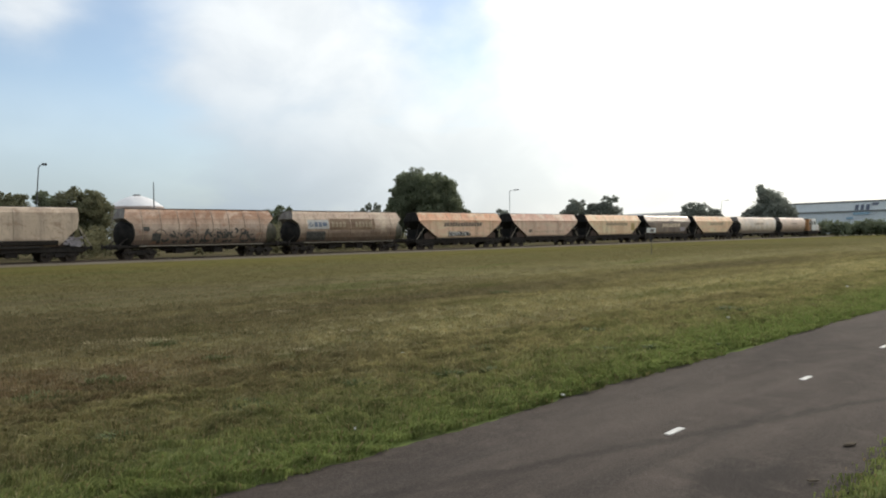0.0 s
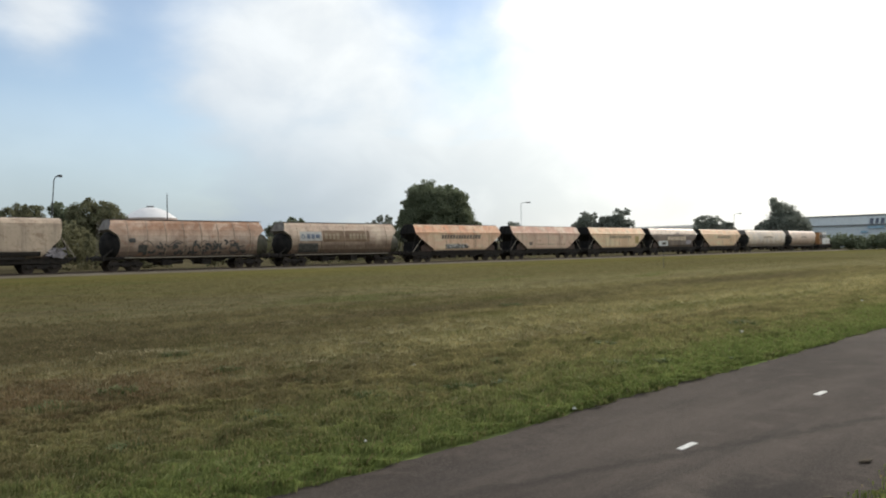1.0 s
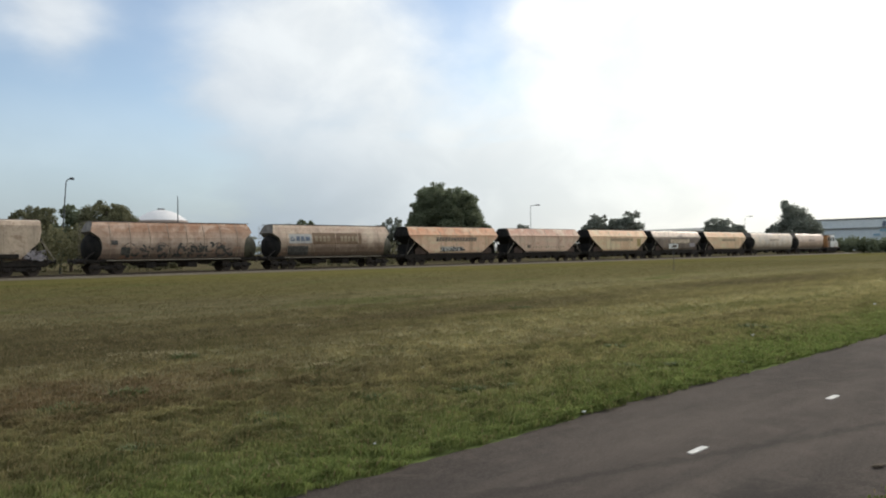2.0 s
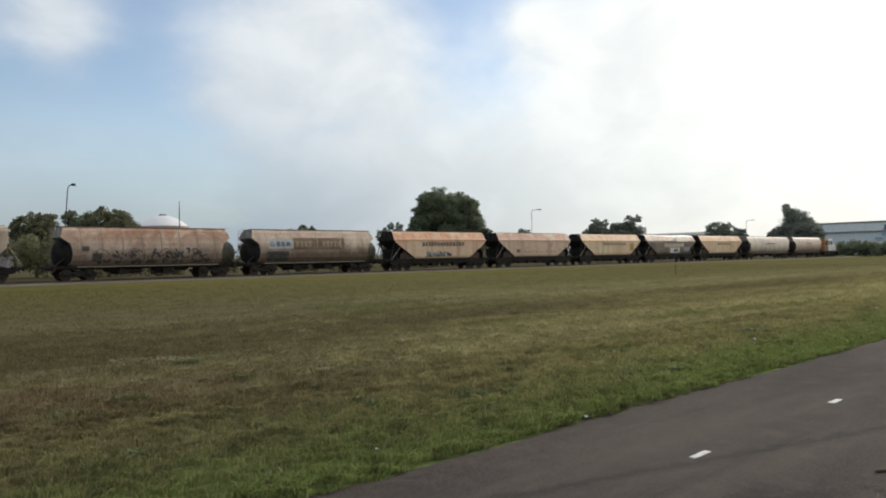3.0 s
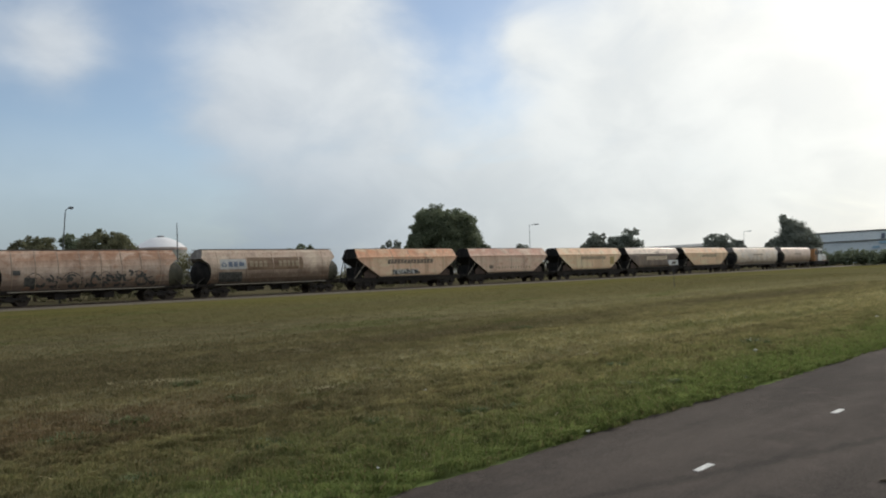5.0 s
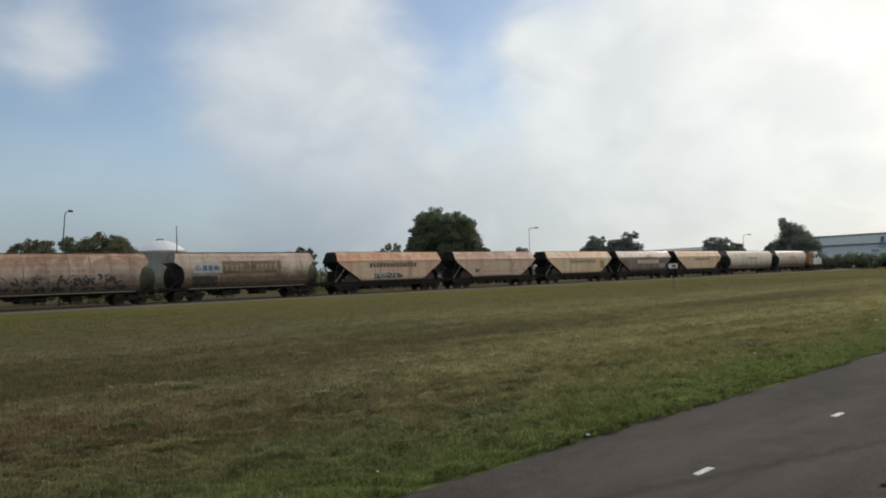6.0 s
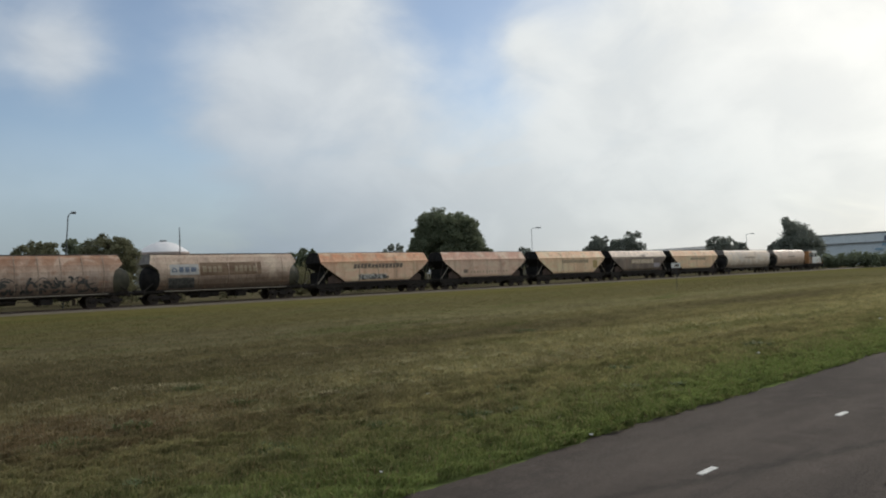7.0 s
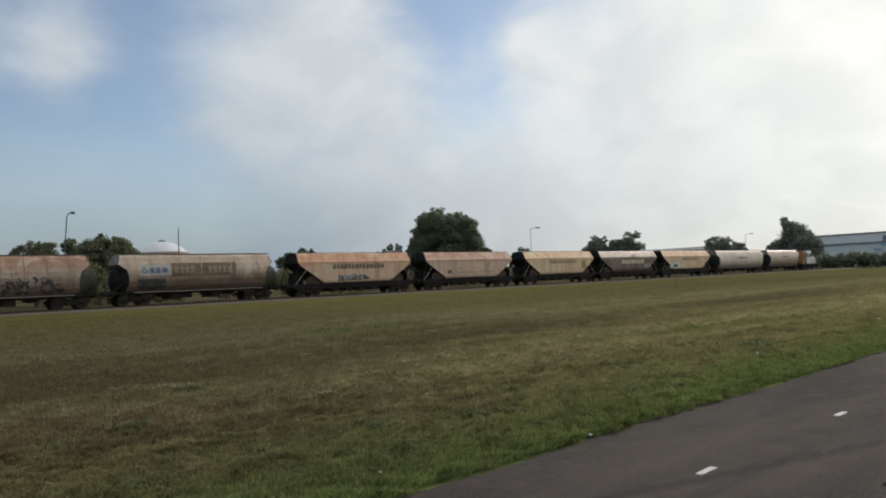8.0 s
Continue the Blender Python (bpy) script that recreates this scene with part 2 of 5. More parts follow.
def asphalt_paint(nt, where, place):
    big = nt.noise(nt.scaled(place, 0.25, 1.0, 1), 0.9, 5.0, 0.6)
    mid = nt.noise(place, 7.0, 5.0, 0.65)
    fine = nt.noise(place, 140.0, 2.0, 0.7)
    stone = nt.noise(place, 45.0, 3.0, 0.75)
    run = nt.noise(nt.scaled(place, 0.12, 1.6, 1), 1.3, 5.0, 0.6, 0.3)
    c = nt.mix(nt.ramp(big, 0.3, 0.7), (0.053, 0.043, 0.037), (0.099, 0.081, 0.069))
    blot = nt.noise(place, 2.6, 6.0, 0.7, 0.5)
    c = nt.mix(nt.math("MULTIPLY", nt.ramp(blot, 0.48, 0.7), 0.55), c, (0.112, 0.090, 0.077))
    c = nt.mix(nt.math("MULTIPLY", nt.ramp(run, 0.5, 0.7), 0.55), c, (0.043, 0.037, 0.034))
    c = nt.mix(nt.math("MULTIPLY", nt.ramp(mid, 0.5, 0.8), 0.4), c, (0.042, 0.036, 0.033))
    c = nt.mix(nt.math("MULTIPLY", nt.ramp(stone, 0.5, 0.72), 0.45), c, (0.135, 0.120, 0.108))
    c = nt.mix(nt.math("MULTIPLY", nt.ramp(stone, 0.30, 0.5, 1.0, 0.0), 0.45), c, (0.030, 0.027, 0.025))
    c = nt.mix(nt.math("MULTIPLY", nt.ramp(fine, 0.55, 0.75), 0.5), c, (0.16, 0.145, 0.13))
    # an old tarred seam that runs slantwise, and an oily blotch beside it
    seam = nt.math("ADD", nt.vmath("DOT_PRODUCT", place, (0.29, 0.957, 0.0)), nt.math("MULTIPLY", nt.math("SUBTRACT", blot, 0.5), 0.4))
    gap = nt.math("ABSOLUTE", nt.math("SUBTRACT", seam, 4.42))
    c = nt.mix(nt.math("MULTIPLY", nt.ramp(gap, 0.01, 0.10, 1.0, 0.0), 0.38), c, (0.028, 0.025, 0.023))
    away = nt.vmath("LENGTH", nt.scaled(nt.vmath("SUBTRACT", place, (4.9, 2.15, 0.0)), 1.3, 2.2, 0.0))
    c = nt.mix(nt.ramp(nt.math("ADD", away, nt.math("MULTIPLY", nt.math("SUBTRACT", blot, 0.5), 2.0)), 0.2, 1.0, 0.6, 0.0), c, (0.034, 0.030, 0.028))
    return c, nt.math("ADD", fine, nt.math("ADD", stone, mid))


def let_light_through(m, share):
    """Thin leaves pass some of the light that falls on their other face."""
    nt = Nodes(m.node_tree)
    bsdf = m.node_tree.nodes["Principled BSDF"]
    out = m.node_tree.nodes["Material Output"]
    thin = nt.add("ShaderNodeBsdfTranslucent")
    if bsdf.inputs["Base Color"].links:
        nt.link(bsdf.inputs["Base Color"].links[0].from_socket, thin.inputs[0])
    both = nt.add("ShaderNodeMixShader")
    both.inputs[0].default_value = share
    nt.link(bsdf.outputs[0], both.inputs[1])
    nt.link(thin.outputs[0], both.inputs[2])
    nt.link(both.outputs[0], out.inputs[0])
    return m


def leaf_material(name, dark, light):
    def paint(nt, where, place):
        rnd = nt.add("ShaderNodeNewGeometry").outputs["Random Per Island"]
        big = nt.noise(where, 0.5, 3.0)
        c = nt.mix(rnd, dark, light)
        return nt.mix(nt.math("MULTIPLY", big, 0.3), c, tuple(v * 0.7 for v in dark)), None
    return let_light_through(material(name, paint, 0.9, spec=0.05), 0.5)


def wagon_paint(name, upper, side, low, rust, rust_amount, split, streak=0.5, rough=0.55, grime=2.0, soft=0.6):
    """Old hopper paint: an upper tone that fades in about height split, a paler side, grime low down, vertical runs, blotches and rust."""
    def paint(nt, where, place):
        xyz = nt.split(where)
        shift = nt.add("ShaderNodeObjectInfo").outputs["Random"]
        here = nt.vmath("ADD", where, nt.vmath("SCALE", (31.0, 7.0, 3.0), shift))
        cloudy = nt.noise(nt.scaled(here, 0.45, 0.7, 0.8), 0.9, 6.0, 0.66, 0.8)
        big = nt.noise(nt.scaled(here, 0.6, 1, 1.0), 1.6, 6.0, 0.68, 0.8)
        runs = nt.noise(nt.scaled(here, 2.4, 2.4, 0.14), 2.0, 6.0, 0.70)
        wash = nt.noise(nt.scaled(here, 1.0, 1.0, 0.10), 1.1, 4.0, 0.6)
        blotch = nt.noise(here, 3.4, 6.0, 0.74, 0.6)
        fine = nt.noise(here, 11.0, 5.0, 0.7)
        z = nt.math("ADD", xyz[2], nt.math("ADD", nt.math("MULTIPLY", nt.math("SUBTRACT", runs, 0.5), 1.1),
                                           nt.math("MULTIPLY", nt.math("SUBTRACT", cloudy, 0.5), 2.2)))
        c = nt.mix(nt.ramp(z, split - soft, split + soft), side, upper)
        c = nt.mix(nt.math("MULTIPLY", nt.ramp(cloudy, 0.44, 0.62), 0.50), c, tuple(min(0.72, v * 1.32) for v in side))
        c = nt.mix(nt.math("MULTIPLY", nt.ramp(wash, 0.46, 0.66), 0.38), c, tuple(v * 0.5 for v in upper))
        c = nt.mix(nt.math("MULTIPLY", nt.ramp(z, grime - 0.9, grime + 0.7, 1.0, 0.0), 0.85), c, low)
        c = nt.mix(nt.math("MULTIPLY", nt.ramp(big, 0.62 - rust_amount, 0.80 - rust_amount), 0.75), c, rust)
        c = nt.mix(nt.math("MULTIPLY", nt.ramp(runs, 0.52, 0.72), streak), c, tuple(v * 0.34 for v in side))
        c = nt.mix(nt.math("MULTIPLY", nt.ramp(blotch, 0.55, 0.70), 0.42), c, tuple(v * 0.55 for v in rust))
        c = nt.mix(nt.math("MULTIPLY", nt.ramp(blotch, 0.30, 0.44, 1.0, 0.0), 0.30), c, tuple(min(0.75, v * 1.4) for v in side))
        c = nt.mix(nt.math("MULTIPLY", nt.ramp(fine, 0.52, 0.78), 0.45), c, tuple(v * 0.45 for v in rust))
        c = nt.mix(1.0, c, (1.03, 0.985, 0.965), "MULTIPLY")
        return c, nt.math("ADD", fine, big)
    return material(name, paint, rough, 0.0, 0.3, 0.25)


M_GROUND = material("field_grass", ground_paint, 0.95, bump=1.0, spec=0.0)
M_BLADE = let_light_through(material("grass_blades", blade_paint, 0.9, spec=0.0), 0.45)
M_ASPHALT = material("worn_asphalt", asphalt_paint, 0.95, bump=0.6, spec=0.12)
M_LINE = worn("road_paint", (0.72, 0.71, 0.68), (0.52, 0.51, 0.48), 20, 0.7)
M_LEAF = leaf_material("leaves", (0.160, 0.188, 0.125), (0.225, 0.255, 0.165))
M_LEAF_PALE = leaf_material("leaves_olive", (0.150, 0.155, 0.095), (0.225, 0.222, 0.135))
# distant leaves: air haze put into the colour as a paler, bluer green
M_LEAF_HAZE = leaf_material("leaves_hazed", (0.215, 0.240, 0.210), (0.295, 0.315, 0.265))
M_LEAF_SHRUB = leaf_material("leaves_shrub", (0.180, 0.178, 0.105), (0.275, 0.262, 0.155))
M_STRAW = worn("dry_straw", (0.36, 0.31, 0.17), (0.26, 0.22, 0.12), 8, 0.8)
M_WEED = worn("weed_green", (0.075, 0.10, 0.035), (0.13, 0.16, 0.055), 8, 0.7)
M_BARK = worn("bark", (0.06, 0.045, 0.03), (0.11, 0.085, 0.06), 6, 0.9, bump=0.8)
M_BALLAST = worn("ballast", (0.115, 0.098, 0.074), (0.185, 0.158, 0.120), 5, 0.95, bump=1.0)
M_SLEEPER = worn("sleeper_concrete", (0.17, 0.155, 0.135), (0.12, 0.11, 0.095), 5, 0.9)
M_RAIL = worn("rail_steel", (0.10, 0.075, 0.06), (0.16, 0.12, 0.095), 6, 0.5, 0.6)
M_DARK = worn("grimy_frame", (0.012, 0.010, 0.009), (0.034, 0.026, 0.021), 4, 0.75)
# wagon ends: shade painted as near-black, the sunlit tank end as dirty olive
M_END_SHADE = worn("shaded_wagon_end", (0.012, 0.012, 0.013), (0.028, 0.026, 0.024), 2, 0.8, spec=0.08)
M_END_LIT = worn("dirty_lit_tank_end", (0.034, 0.033, 0.022), (0.075, 0.069, 0.046), 1.5, 0.7)
M_WHEEL = worn("wheel_steel", (0.045, 0.035, 0.028), (0.085, 0.065, 0.05), 5, 0.55, 0.4)
M_STRUT = worn("pale_strut", (0.30, 0.27, 0.22), (0.20, 0.16, 0.12), 5, 0.6)
M_ENDGREY = worn("end_panel_grey", (0.20, 0.18, 0.16), (0.09, 0.08, 0.07), 1.6, 0.6)
M_BROWN = worn("brown_panel", (0.15, 0.090, 0.055), (0.26, 0.175, 0.115), 1.6, 0.6)
M_LETTER = worn("faded_lettering", (0.085, 0.068, 0.060), (0.24, 0.185, 0.14), 3.5, 0.6)
M_LETTER_PALE = worn("pale_lettering", (0.36, 0.29, 0.20), (0.27, 0.20, 0.13), 6, 0.6)
M_BLUE = worn("blue_mark", (0.10, 0.13, 0.20), (0.20, 0.225, 0.28), 4, 0.6)
M_SPRAY = worn("dark_spray", (0.040, 0.040, 0.041), (0.110, 0.104, 0.098), 5, 0.6)
M_SPRAY_PALE = worn("pale_spray", (0.42, 0.38, 0.40), (0.22, 0.20, 0.22), 4, 0.6)
M_SKYBLUE = worn("light_blue_mark", (0.25, 0.40, 0.52), (0.32, 0.47, 0.58), 1, 0.6)
M_GALV = worn("galvanised_steel", (0.34, 0.35, 0.36), (0.26, 0.27, 0.28), 5, 0.5, 0.3)
M_POLE_DARK = worn("dark_pole", (0.055, 0.06, 0.065), (0.09, 0.095, 0.10), 5, 0.6)
M_WHITE = worn("white_paint", (0.80, 0.80, 0.78), (0.70, 0.69, 0.66), 2, 0.55)
M_ORANGE = worn("orange_paint", (0.48, 0.23, 0.09), (0.30, 0.16, 0.08), 2, 0.5)
M_GLASS = worn("cab_glass", (0.03, 0.035, 0.04), (0.05, 0.055, 0.06), 2, 0.12, spec=0.6)
M_TANKWHITE = worn("tank_white", (0.78, 0.77, 0.77), (0.70, 0.69, 0.70), 0.4, 0.5)
M_TANKWALL = worn("tank_wall_grey", (0.24, 0.25, 0.22), (0.31, 0.31, 0.28), 0.4, 0.7)
M_TANKBAND = worn("tank_band", (0.36, 0.28, 0.25), (0.44, 0.36, 0.32), 0.5, 0.7)
M_CLAD = worn("pale_cladding", (0.68, 0.75, 0.79), (0.74, 0.80, 0.83), 0.15, 0.5)
M_CLAD_LOW = worn("grey_cladding", (0.56, 0.63, 0.68), (0.61, 0.68, 0.72), 0.15, 0.5)
M_ROOFEDGE = worn("roof_edge", (0.16, 0.17, 0.17), (0.22, 0.23, 0.23), 0.3, 0.7)
M_SHED = worn("tan_cladding", (0.48, 0.46, 0.40), (0.56, 0.53, 0.47), 0.2, 0.7)
M_STONE = worn("pale_litter", (0.62, 0.62, 0.58), (0.48, 0.47, 0.44), 9, 0.7)


# ------------------------------------------------------------------ mesh helpers
def mesh_from(name, verts, faces, mats, smooth=False, index=None):
    me = bpy.data.meshes.new(name)
    me.from_pydata([tuple(v) for v in verts], [], faces)
    for m in (mats if isinstance(mats, (list, tuple)) else [mats]):
        me.materials.append(m)
    if index is not None:
        me.polygons.foreach_set("material_index", index)
    if smooth:
        me.polygons.foreach_set("use_smooth", [True] * len(me.polygons))
    me.update()
    return me


def part(name, bm, mat, parent=None, label="", m=None, smooth=False):
    """Links a bmesh as one mesh object under a thing or a part."""
    me = bpy.data.meshes.new(name)
    bm.normal_update()
    bm.to_mesh(me)
    bm.free()
    for q in (mat if isinstance(mat, (list, tuple)) else [mat]):
        me.materials.append(q)
    if smooth:
        me.polygons.foreach_set("use_smooth", [True] * len(me.polygons))
    ob = new(name, me)
    if parent is not None:
        ob.parent = parent
    if m is not None:
        ob.matrix_basis = m
    if label:
        tagged(ob, label)
    return ob


def box(bm, x0, x1, y0, y1, z0, z1, bevel=0.0):
    r = bmesh.ops.create_cube(bm, size=1.0, matrix=Matrix.Translation(((x0 + x1) / 2, (y0 + y1) / 2, (z0 + z1) / 2))
                              @ Matrix.Diagonal((x1 - x0, y1 - y0, z1 - z0, 1)))
    if bevel:
        es = {e for v in r["verts"] for e in v.link_edges}
        bmesh.ops.bevel(bm, geom=list(es), offset=bevel, segments=1, affect="EDGES")
    return bm


def boxed(*a, **k):
    return box(bmesh.new(), *a, **k)


def rod(bm, a, b, r0, r1=None, sides=8):
    a, b = Vector(a), Vector(b)
    r1 = r0 if r1 is None else r1
    turn = (b - a).to_track_quat("Z", "Y").to_matrix().to_4x4()
    bmesh.ops.create_cone(bm, cap_ends=True, segments=sides, radius1=r0, radius2=r1, depth=(b - a).length,
                          matrix=Matrix.Translation((a + b) / 2) @ turn)
    return bm


def rodded(*a, **k):
    return rod(bmesh.new(), *a, **k)


def thing(name, label, category, m=None, group=""):
    ob = new(name)
    ob.empty_display_size = 0.2
    if m is not None:
        ob.matrix_basis = m
    return tagged(ob, label, category, group)


# ------------------------------------------------------------------ ground, path, track
def make_ground():
    n = 60
    xs = np.sign(np.linspace(-1, 1, n)) * np.abs(np.linspace(-1, 1, n)) ** 3 * 4200
    verts = [(x, y + 60, -0.02) for y in xs for x in xs]
    faces = [(j * n + i, j * n + i + 1, (j + 1) * n + i + 1, (j + 1) * n + i) for j in range(n - 1) for i in range(n - 1)]
    ob = new("ground", mesh_from("ground", verts, faces, M_GROUND))
    tagged(ob, "wide mown grass field with dry and bare patches", "ground", kind="structure")


PATH_Y0, PATH_Y1, PATH_Z = 1.57, 4.50, 0.0


def make_path():
    """Asphalt cycle path: a thin slab with ragged edges."""
    rng = random.Random(3)
    xs = [-40 + 0.12 * i for i in range(700)] + [44 + 2.0 * i for i in range(1, 190)]
    verts, faces = [], []
    for i, x in enumerate(xs):
        j0, j1 = rng.uniform(-0.03, 0.03), rng.uniform(-0.03, 0.03)
        lo = PATH_Y0 + j0 + 0.05 * math.sin(x * 0.7)
        hi = PATH_Y1 + j1 + 0.05 * math.sin(x * 0.9 + 1)
        mid = (lo + hi) / 2
        verts += [(x, lo - 0.03, -0.05), (x, lo, PATH_Z - 0.008), (x, mid, PATH_Z + 0.002), (x, hi, PATH_Z - 0.008), (x, hi + 0.03, -0.05)]
        if i:
            a, b = (i - 1) * 5, i * 5
            faces += [(a + k, b + k, b + k + 1, a + k + 1) for k in range(4)]
    ob = new("cycle_path", mesh_from("cycle_path", verts, faces, M_ASPHALT))
    tagged(ob, "dark worn asphalt cycle path with ragged grass edges", "path", kind="structure")
    # white centre dashes, a quarter metre long, one every 3 m, each with worn corners
    for k in range(-4, 18):
        x = 5.69 + 3.03 * k
        bm = bmesh.new()
        ring = [(-0.15, -0.045), (-0.10, -0.055), (0.12, -0.052), (0.15, -0.04), (0.145, 0.05), (0.05, 0.055), (-0.13, 0.05), (-0.15, 0.035)]
        vs = [bm.verts.new((p * 0.92 + rng.uniform(-0.008, 0.008), q * 0.58 + rng.uniform(-0.005, 0.005), 0.004)) for p, q in ring]
        top = bm.faces.new(vs)
        low = bmesh.ops.extrude_face_region(bm, geom=[top])
        for v in [g for g in low["geom"] if isinstance(g, bmesh.types.BMVert)]:
            v.co.z = -0.006
        bmesh.ops.recalc_face_normals(bm, faces=bm.faces)
        part("lane_dash", bm, M_LINE, ob, "white painted dash", pose(x, 3.045, PATH_Z + 0.003))


def make_track():
    length0, length1 = -60, 420
    bed = new("ballast_bed", mesh_from("ballast_bed",
        [(x, TRACK_Y + y, z) for x in (length0, length1) for y, z in ((-2.7, -0.02), (-1.75, 0.13), (-1.35, 0.13), (-1.2, 0.05), (1.2, 0.05), (1.35, 0.13), (1.75, 0.13), (2.7, -0.02))],
        [(k, k + 8, k + 9, k + 1) for k in range(7)], M_BALLAST))
    tagged(bed, "low stony ballast bed under the railway track", "track bed", kind="structure")
    track = thing("railway_track", "rusty single railway track on concrete sleepers", "track", pose(0, TRACK_Y, 0))
    track["kind"] = "structure"
    for y in (-0.7525, 0.7525):
        bm = bmesh.new()
        box(bm, length0, length1, y - 0.075, y + 0.075, 0.065, 0.085)
        box(bm, length0, length1, y - 0.012, y + 0.012, 0.085, 0.165)
        box(bm, length0, length1, y - 0.035, y + 0.035, 0.165, 0.20)
        part("rail", bm, M_RAIL, track)
    sleeper = None
    for k in range(300):
        x = -12 + 0.72 * k
        if sleeper is None:
            bm = box(bmesh.new(), -0.13, 0.13, -1.25, 1.25, -0.08, 0.065, 0.02)
            sleeper = part("sleeper", bm, M_SLEEPER, track)
            sleeper.location.x = x
        else:
            o = new("sleeper", sleeper.data)
            o.parent = track
            o.location.x = x


def grass_patch(name, label, count, x0, x1, y0, y1, h0, h1, width, seed, thin=1.4, spread=0.035, raised=0.035, mat=None):
    """Blades in small tufts, joined: each blade is a bent kite."""
    rng = np.random.default_rng(seed)
    n_tuft = count // 6
    tx = x0 + (x1 - x0) * (rng.uniform(0, 1, n_tuft) ** 1.5 if x0 >= -5 else rng.beta(2.2, 2.2, n_tuft))
    ty = y0 + (y1 - y0) * rng.uniform(0, 1, n_tuft) ** thin
    size = rng.uniform(0.55, 1.0, n_tuft) * (1.0 + 0.9 * (rng.uniform(0, 1, n_tuft) > 0.94))
    # taller and sparser patches from broad waves
    wave = 0.6 * np.sin(tx * 4.7 + 2 * np.sin(ty * 3.1)) * np.sin(ty * 5.3 + 1.5 * np.sin(tx * 2.8)) + np.sin(tx * 1.7 + 2 * np.sin(ty * 1.1)) * np.sin(ty * 2.3 + 1.5 * np.sin(tx * 0.8))
    size = size * (0.85 + 0.35 * wave)
    x = np.repeat(tx, 6) + rng.normal(0, spread, n_tuft * 6)
    y = np.repeat(ty, 6) + rng.normal(0, spread, n_tuft * 6)
    if 4 < y0 < 5:
        rim = 0.05 * np.sin(x * 2.3 + 1.1 * np.sin(x * 5.1)) * np.sin(x * 0.9 + 2) + 0.03 * np.sin(x * 13 + 2 * np.sin(x * 7))
        y = np.maximum(y, PATH_Y1 + 0.0 + rim + rng.uniform(-0.03, 0.12, len(y)))
    n = len(x)
    h = (h0 + (h1 - h0) * rng.uniform(0, 1, n)) * np.repeat(size, 6)
    mound = np.maximum(0, 0.5 + 0.5 * np.sin(x * 6.1 + 1.7 * np.sin(y * 4.3)) * np.sin(y * 8.7 + 1.9 * np.sin(x * 5.2)) + 0.35 * np.sin(x * 15 + 3 * np.sin(y * 11))) * raised
    flow = np.sin(x * 1.9 + 1.3 * np.sin(y * 1.4)) * 1.6 + np.cos(y * 2.3 + np.sin(x * 2.7)) * 1.6
    a = flow + rng.normal(0, 1.3, n)
    lean = rng.uniform(0.5, 2.2, n) * h
    b = rng.uniform(0, 2 * np.pi, n)
    w = width * rng.uniform(0.6, 1.3, n)
    v = np.zeros((n, 4, 3))
    v[:, 0] = np.stack([x, y, np.full(n, -0.03)], 1)
    v[:, 0, 2] += mound * 0.6
    mx, my = x + np.cos(a) * lean * 0.35, y + np.sin(a) * lean * 0.35
    v[:, 1] = np.stack([mx + np.cos(b) * w, my + np.sin(b) * w, h * 0.55 + mound], 1)
    v[:, 2] = np.stack([x + np.cos(a) * lean, y + np.sin(a) * lean, h + mound], 1)
    v[:, 3] = np.stack([mx - np.cos(b) * w, my - np.sin(b) * w, h * 0.55 + mound], 1)
    me = bpy.data.meshes.new(name)
    me.vertices.add(n * 4)
    me.vertices.foreach_set("co", v.reshape(-1).astype(np.float32))
    me.loops.add(n * 4)
    me.loops.foreach_set("vertex_index", np.arange(n * 4, dtype=np.int32))
    me.polygons.add(n)
    me.polygons.foreach_set("loop_start", np.arange(0, n * 4, 4, dtype=np.int32))
    me.materials.append(mat or M_BLADE)
    me.update(calc_edges=True)
    ob = new(name, me)
    tagged(ob, label, "grass", kind="stuff")


# ------------------------------------------------------------------ train
# hopper tank section, half of it: across and up
TANK = [(0.0, 0.95), (0.55, 1.0), (0.95, 1.22), (1.25, 1.6), (1.40, 2.05), (1.45, 2.5), (1.42, 2.95), (1.28, 3.45), (1.02, 3.98), (0.80, 4.2), (0.55, 4.27), (0.0, 4.30)]
HOPPER = [(0.0, 1.28), (1.30, 1.30), (1.40, 1.36), (1.45, 1.6), (1.45, 2.85), (1.42, 3.28), (1.36, 3.40), (0.92, 4.14), (0.80, 4.24), (0.5, 4.29), (0.0, 4.31)]


BOXY = [(0.0, 1.28), (1.30, 1.30), (1.40, 1.36), (1.45, 1.6), (1.45, 2.6), (1.44, 3.3), (1.38, 3.85), (1.15, 4.18), (0.8, 4.27), (0.5, 4.30), (0.0, 4.31)]


def tank_reach(z, half):
    """The side stops short round the dished end, in an arc."""
    if z < 3.42:
        return half - 0.10 - 0.85 * math.sqrt(max(0.0, 1 - ((z - 2.1) / 1.34) ** 2))
    return half - 0.10 - 0.34 * (z - 3.42)


def boxy_reach(z, half):
    return half - 1.5 + 1.45 * (z - 1.3) / 1.45 if z < 2.75 else half - 0.05


def hopper_reach(z, half):
    if z < 2.86:
        return half - 2.95 + 2.45 * (z - 1.3) / 1.56
    if z < 3.1:
        return half - 0.5 + 0.5 * (z - 2.86) / 0.24
    return half - 0.12 * (z - 3.1)


def side_y(section, z):
    """Half width of the section at height z."""
    for (y0, z0), (y1, z1) in zip(section, section[1:]):
        if z0 <= z <= z1 and z1 > z0:
            return y0 + (y1 - y0) * (z - z0) / (z1 - z0)
    return 0.8


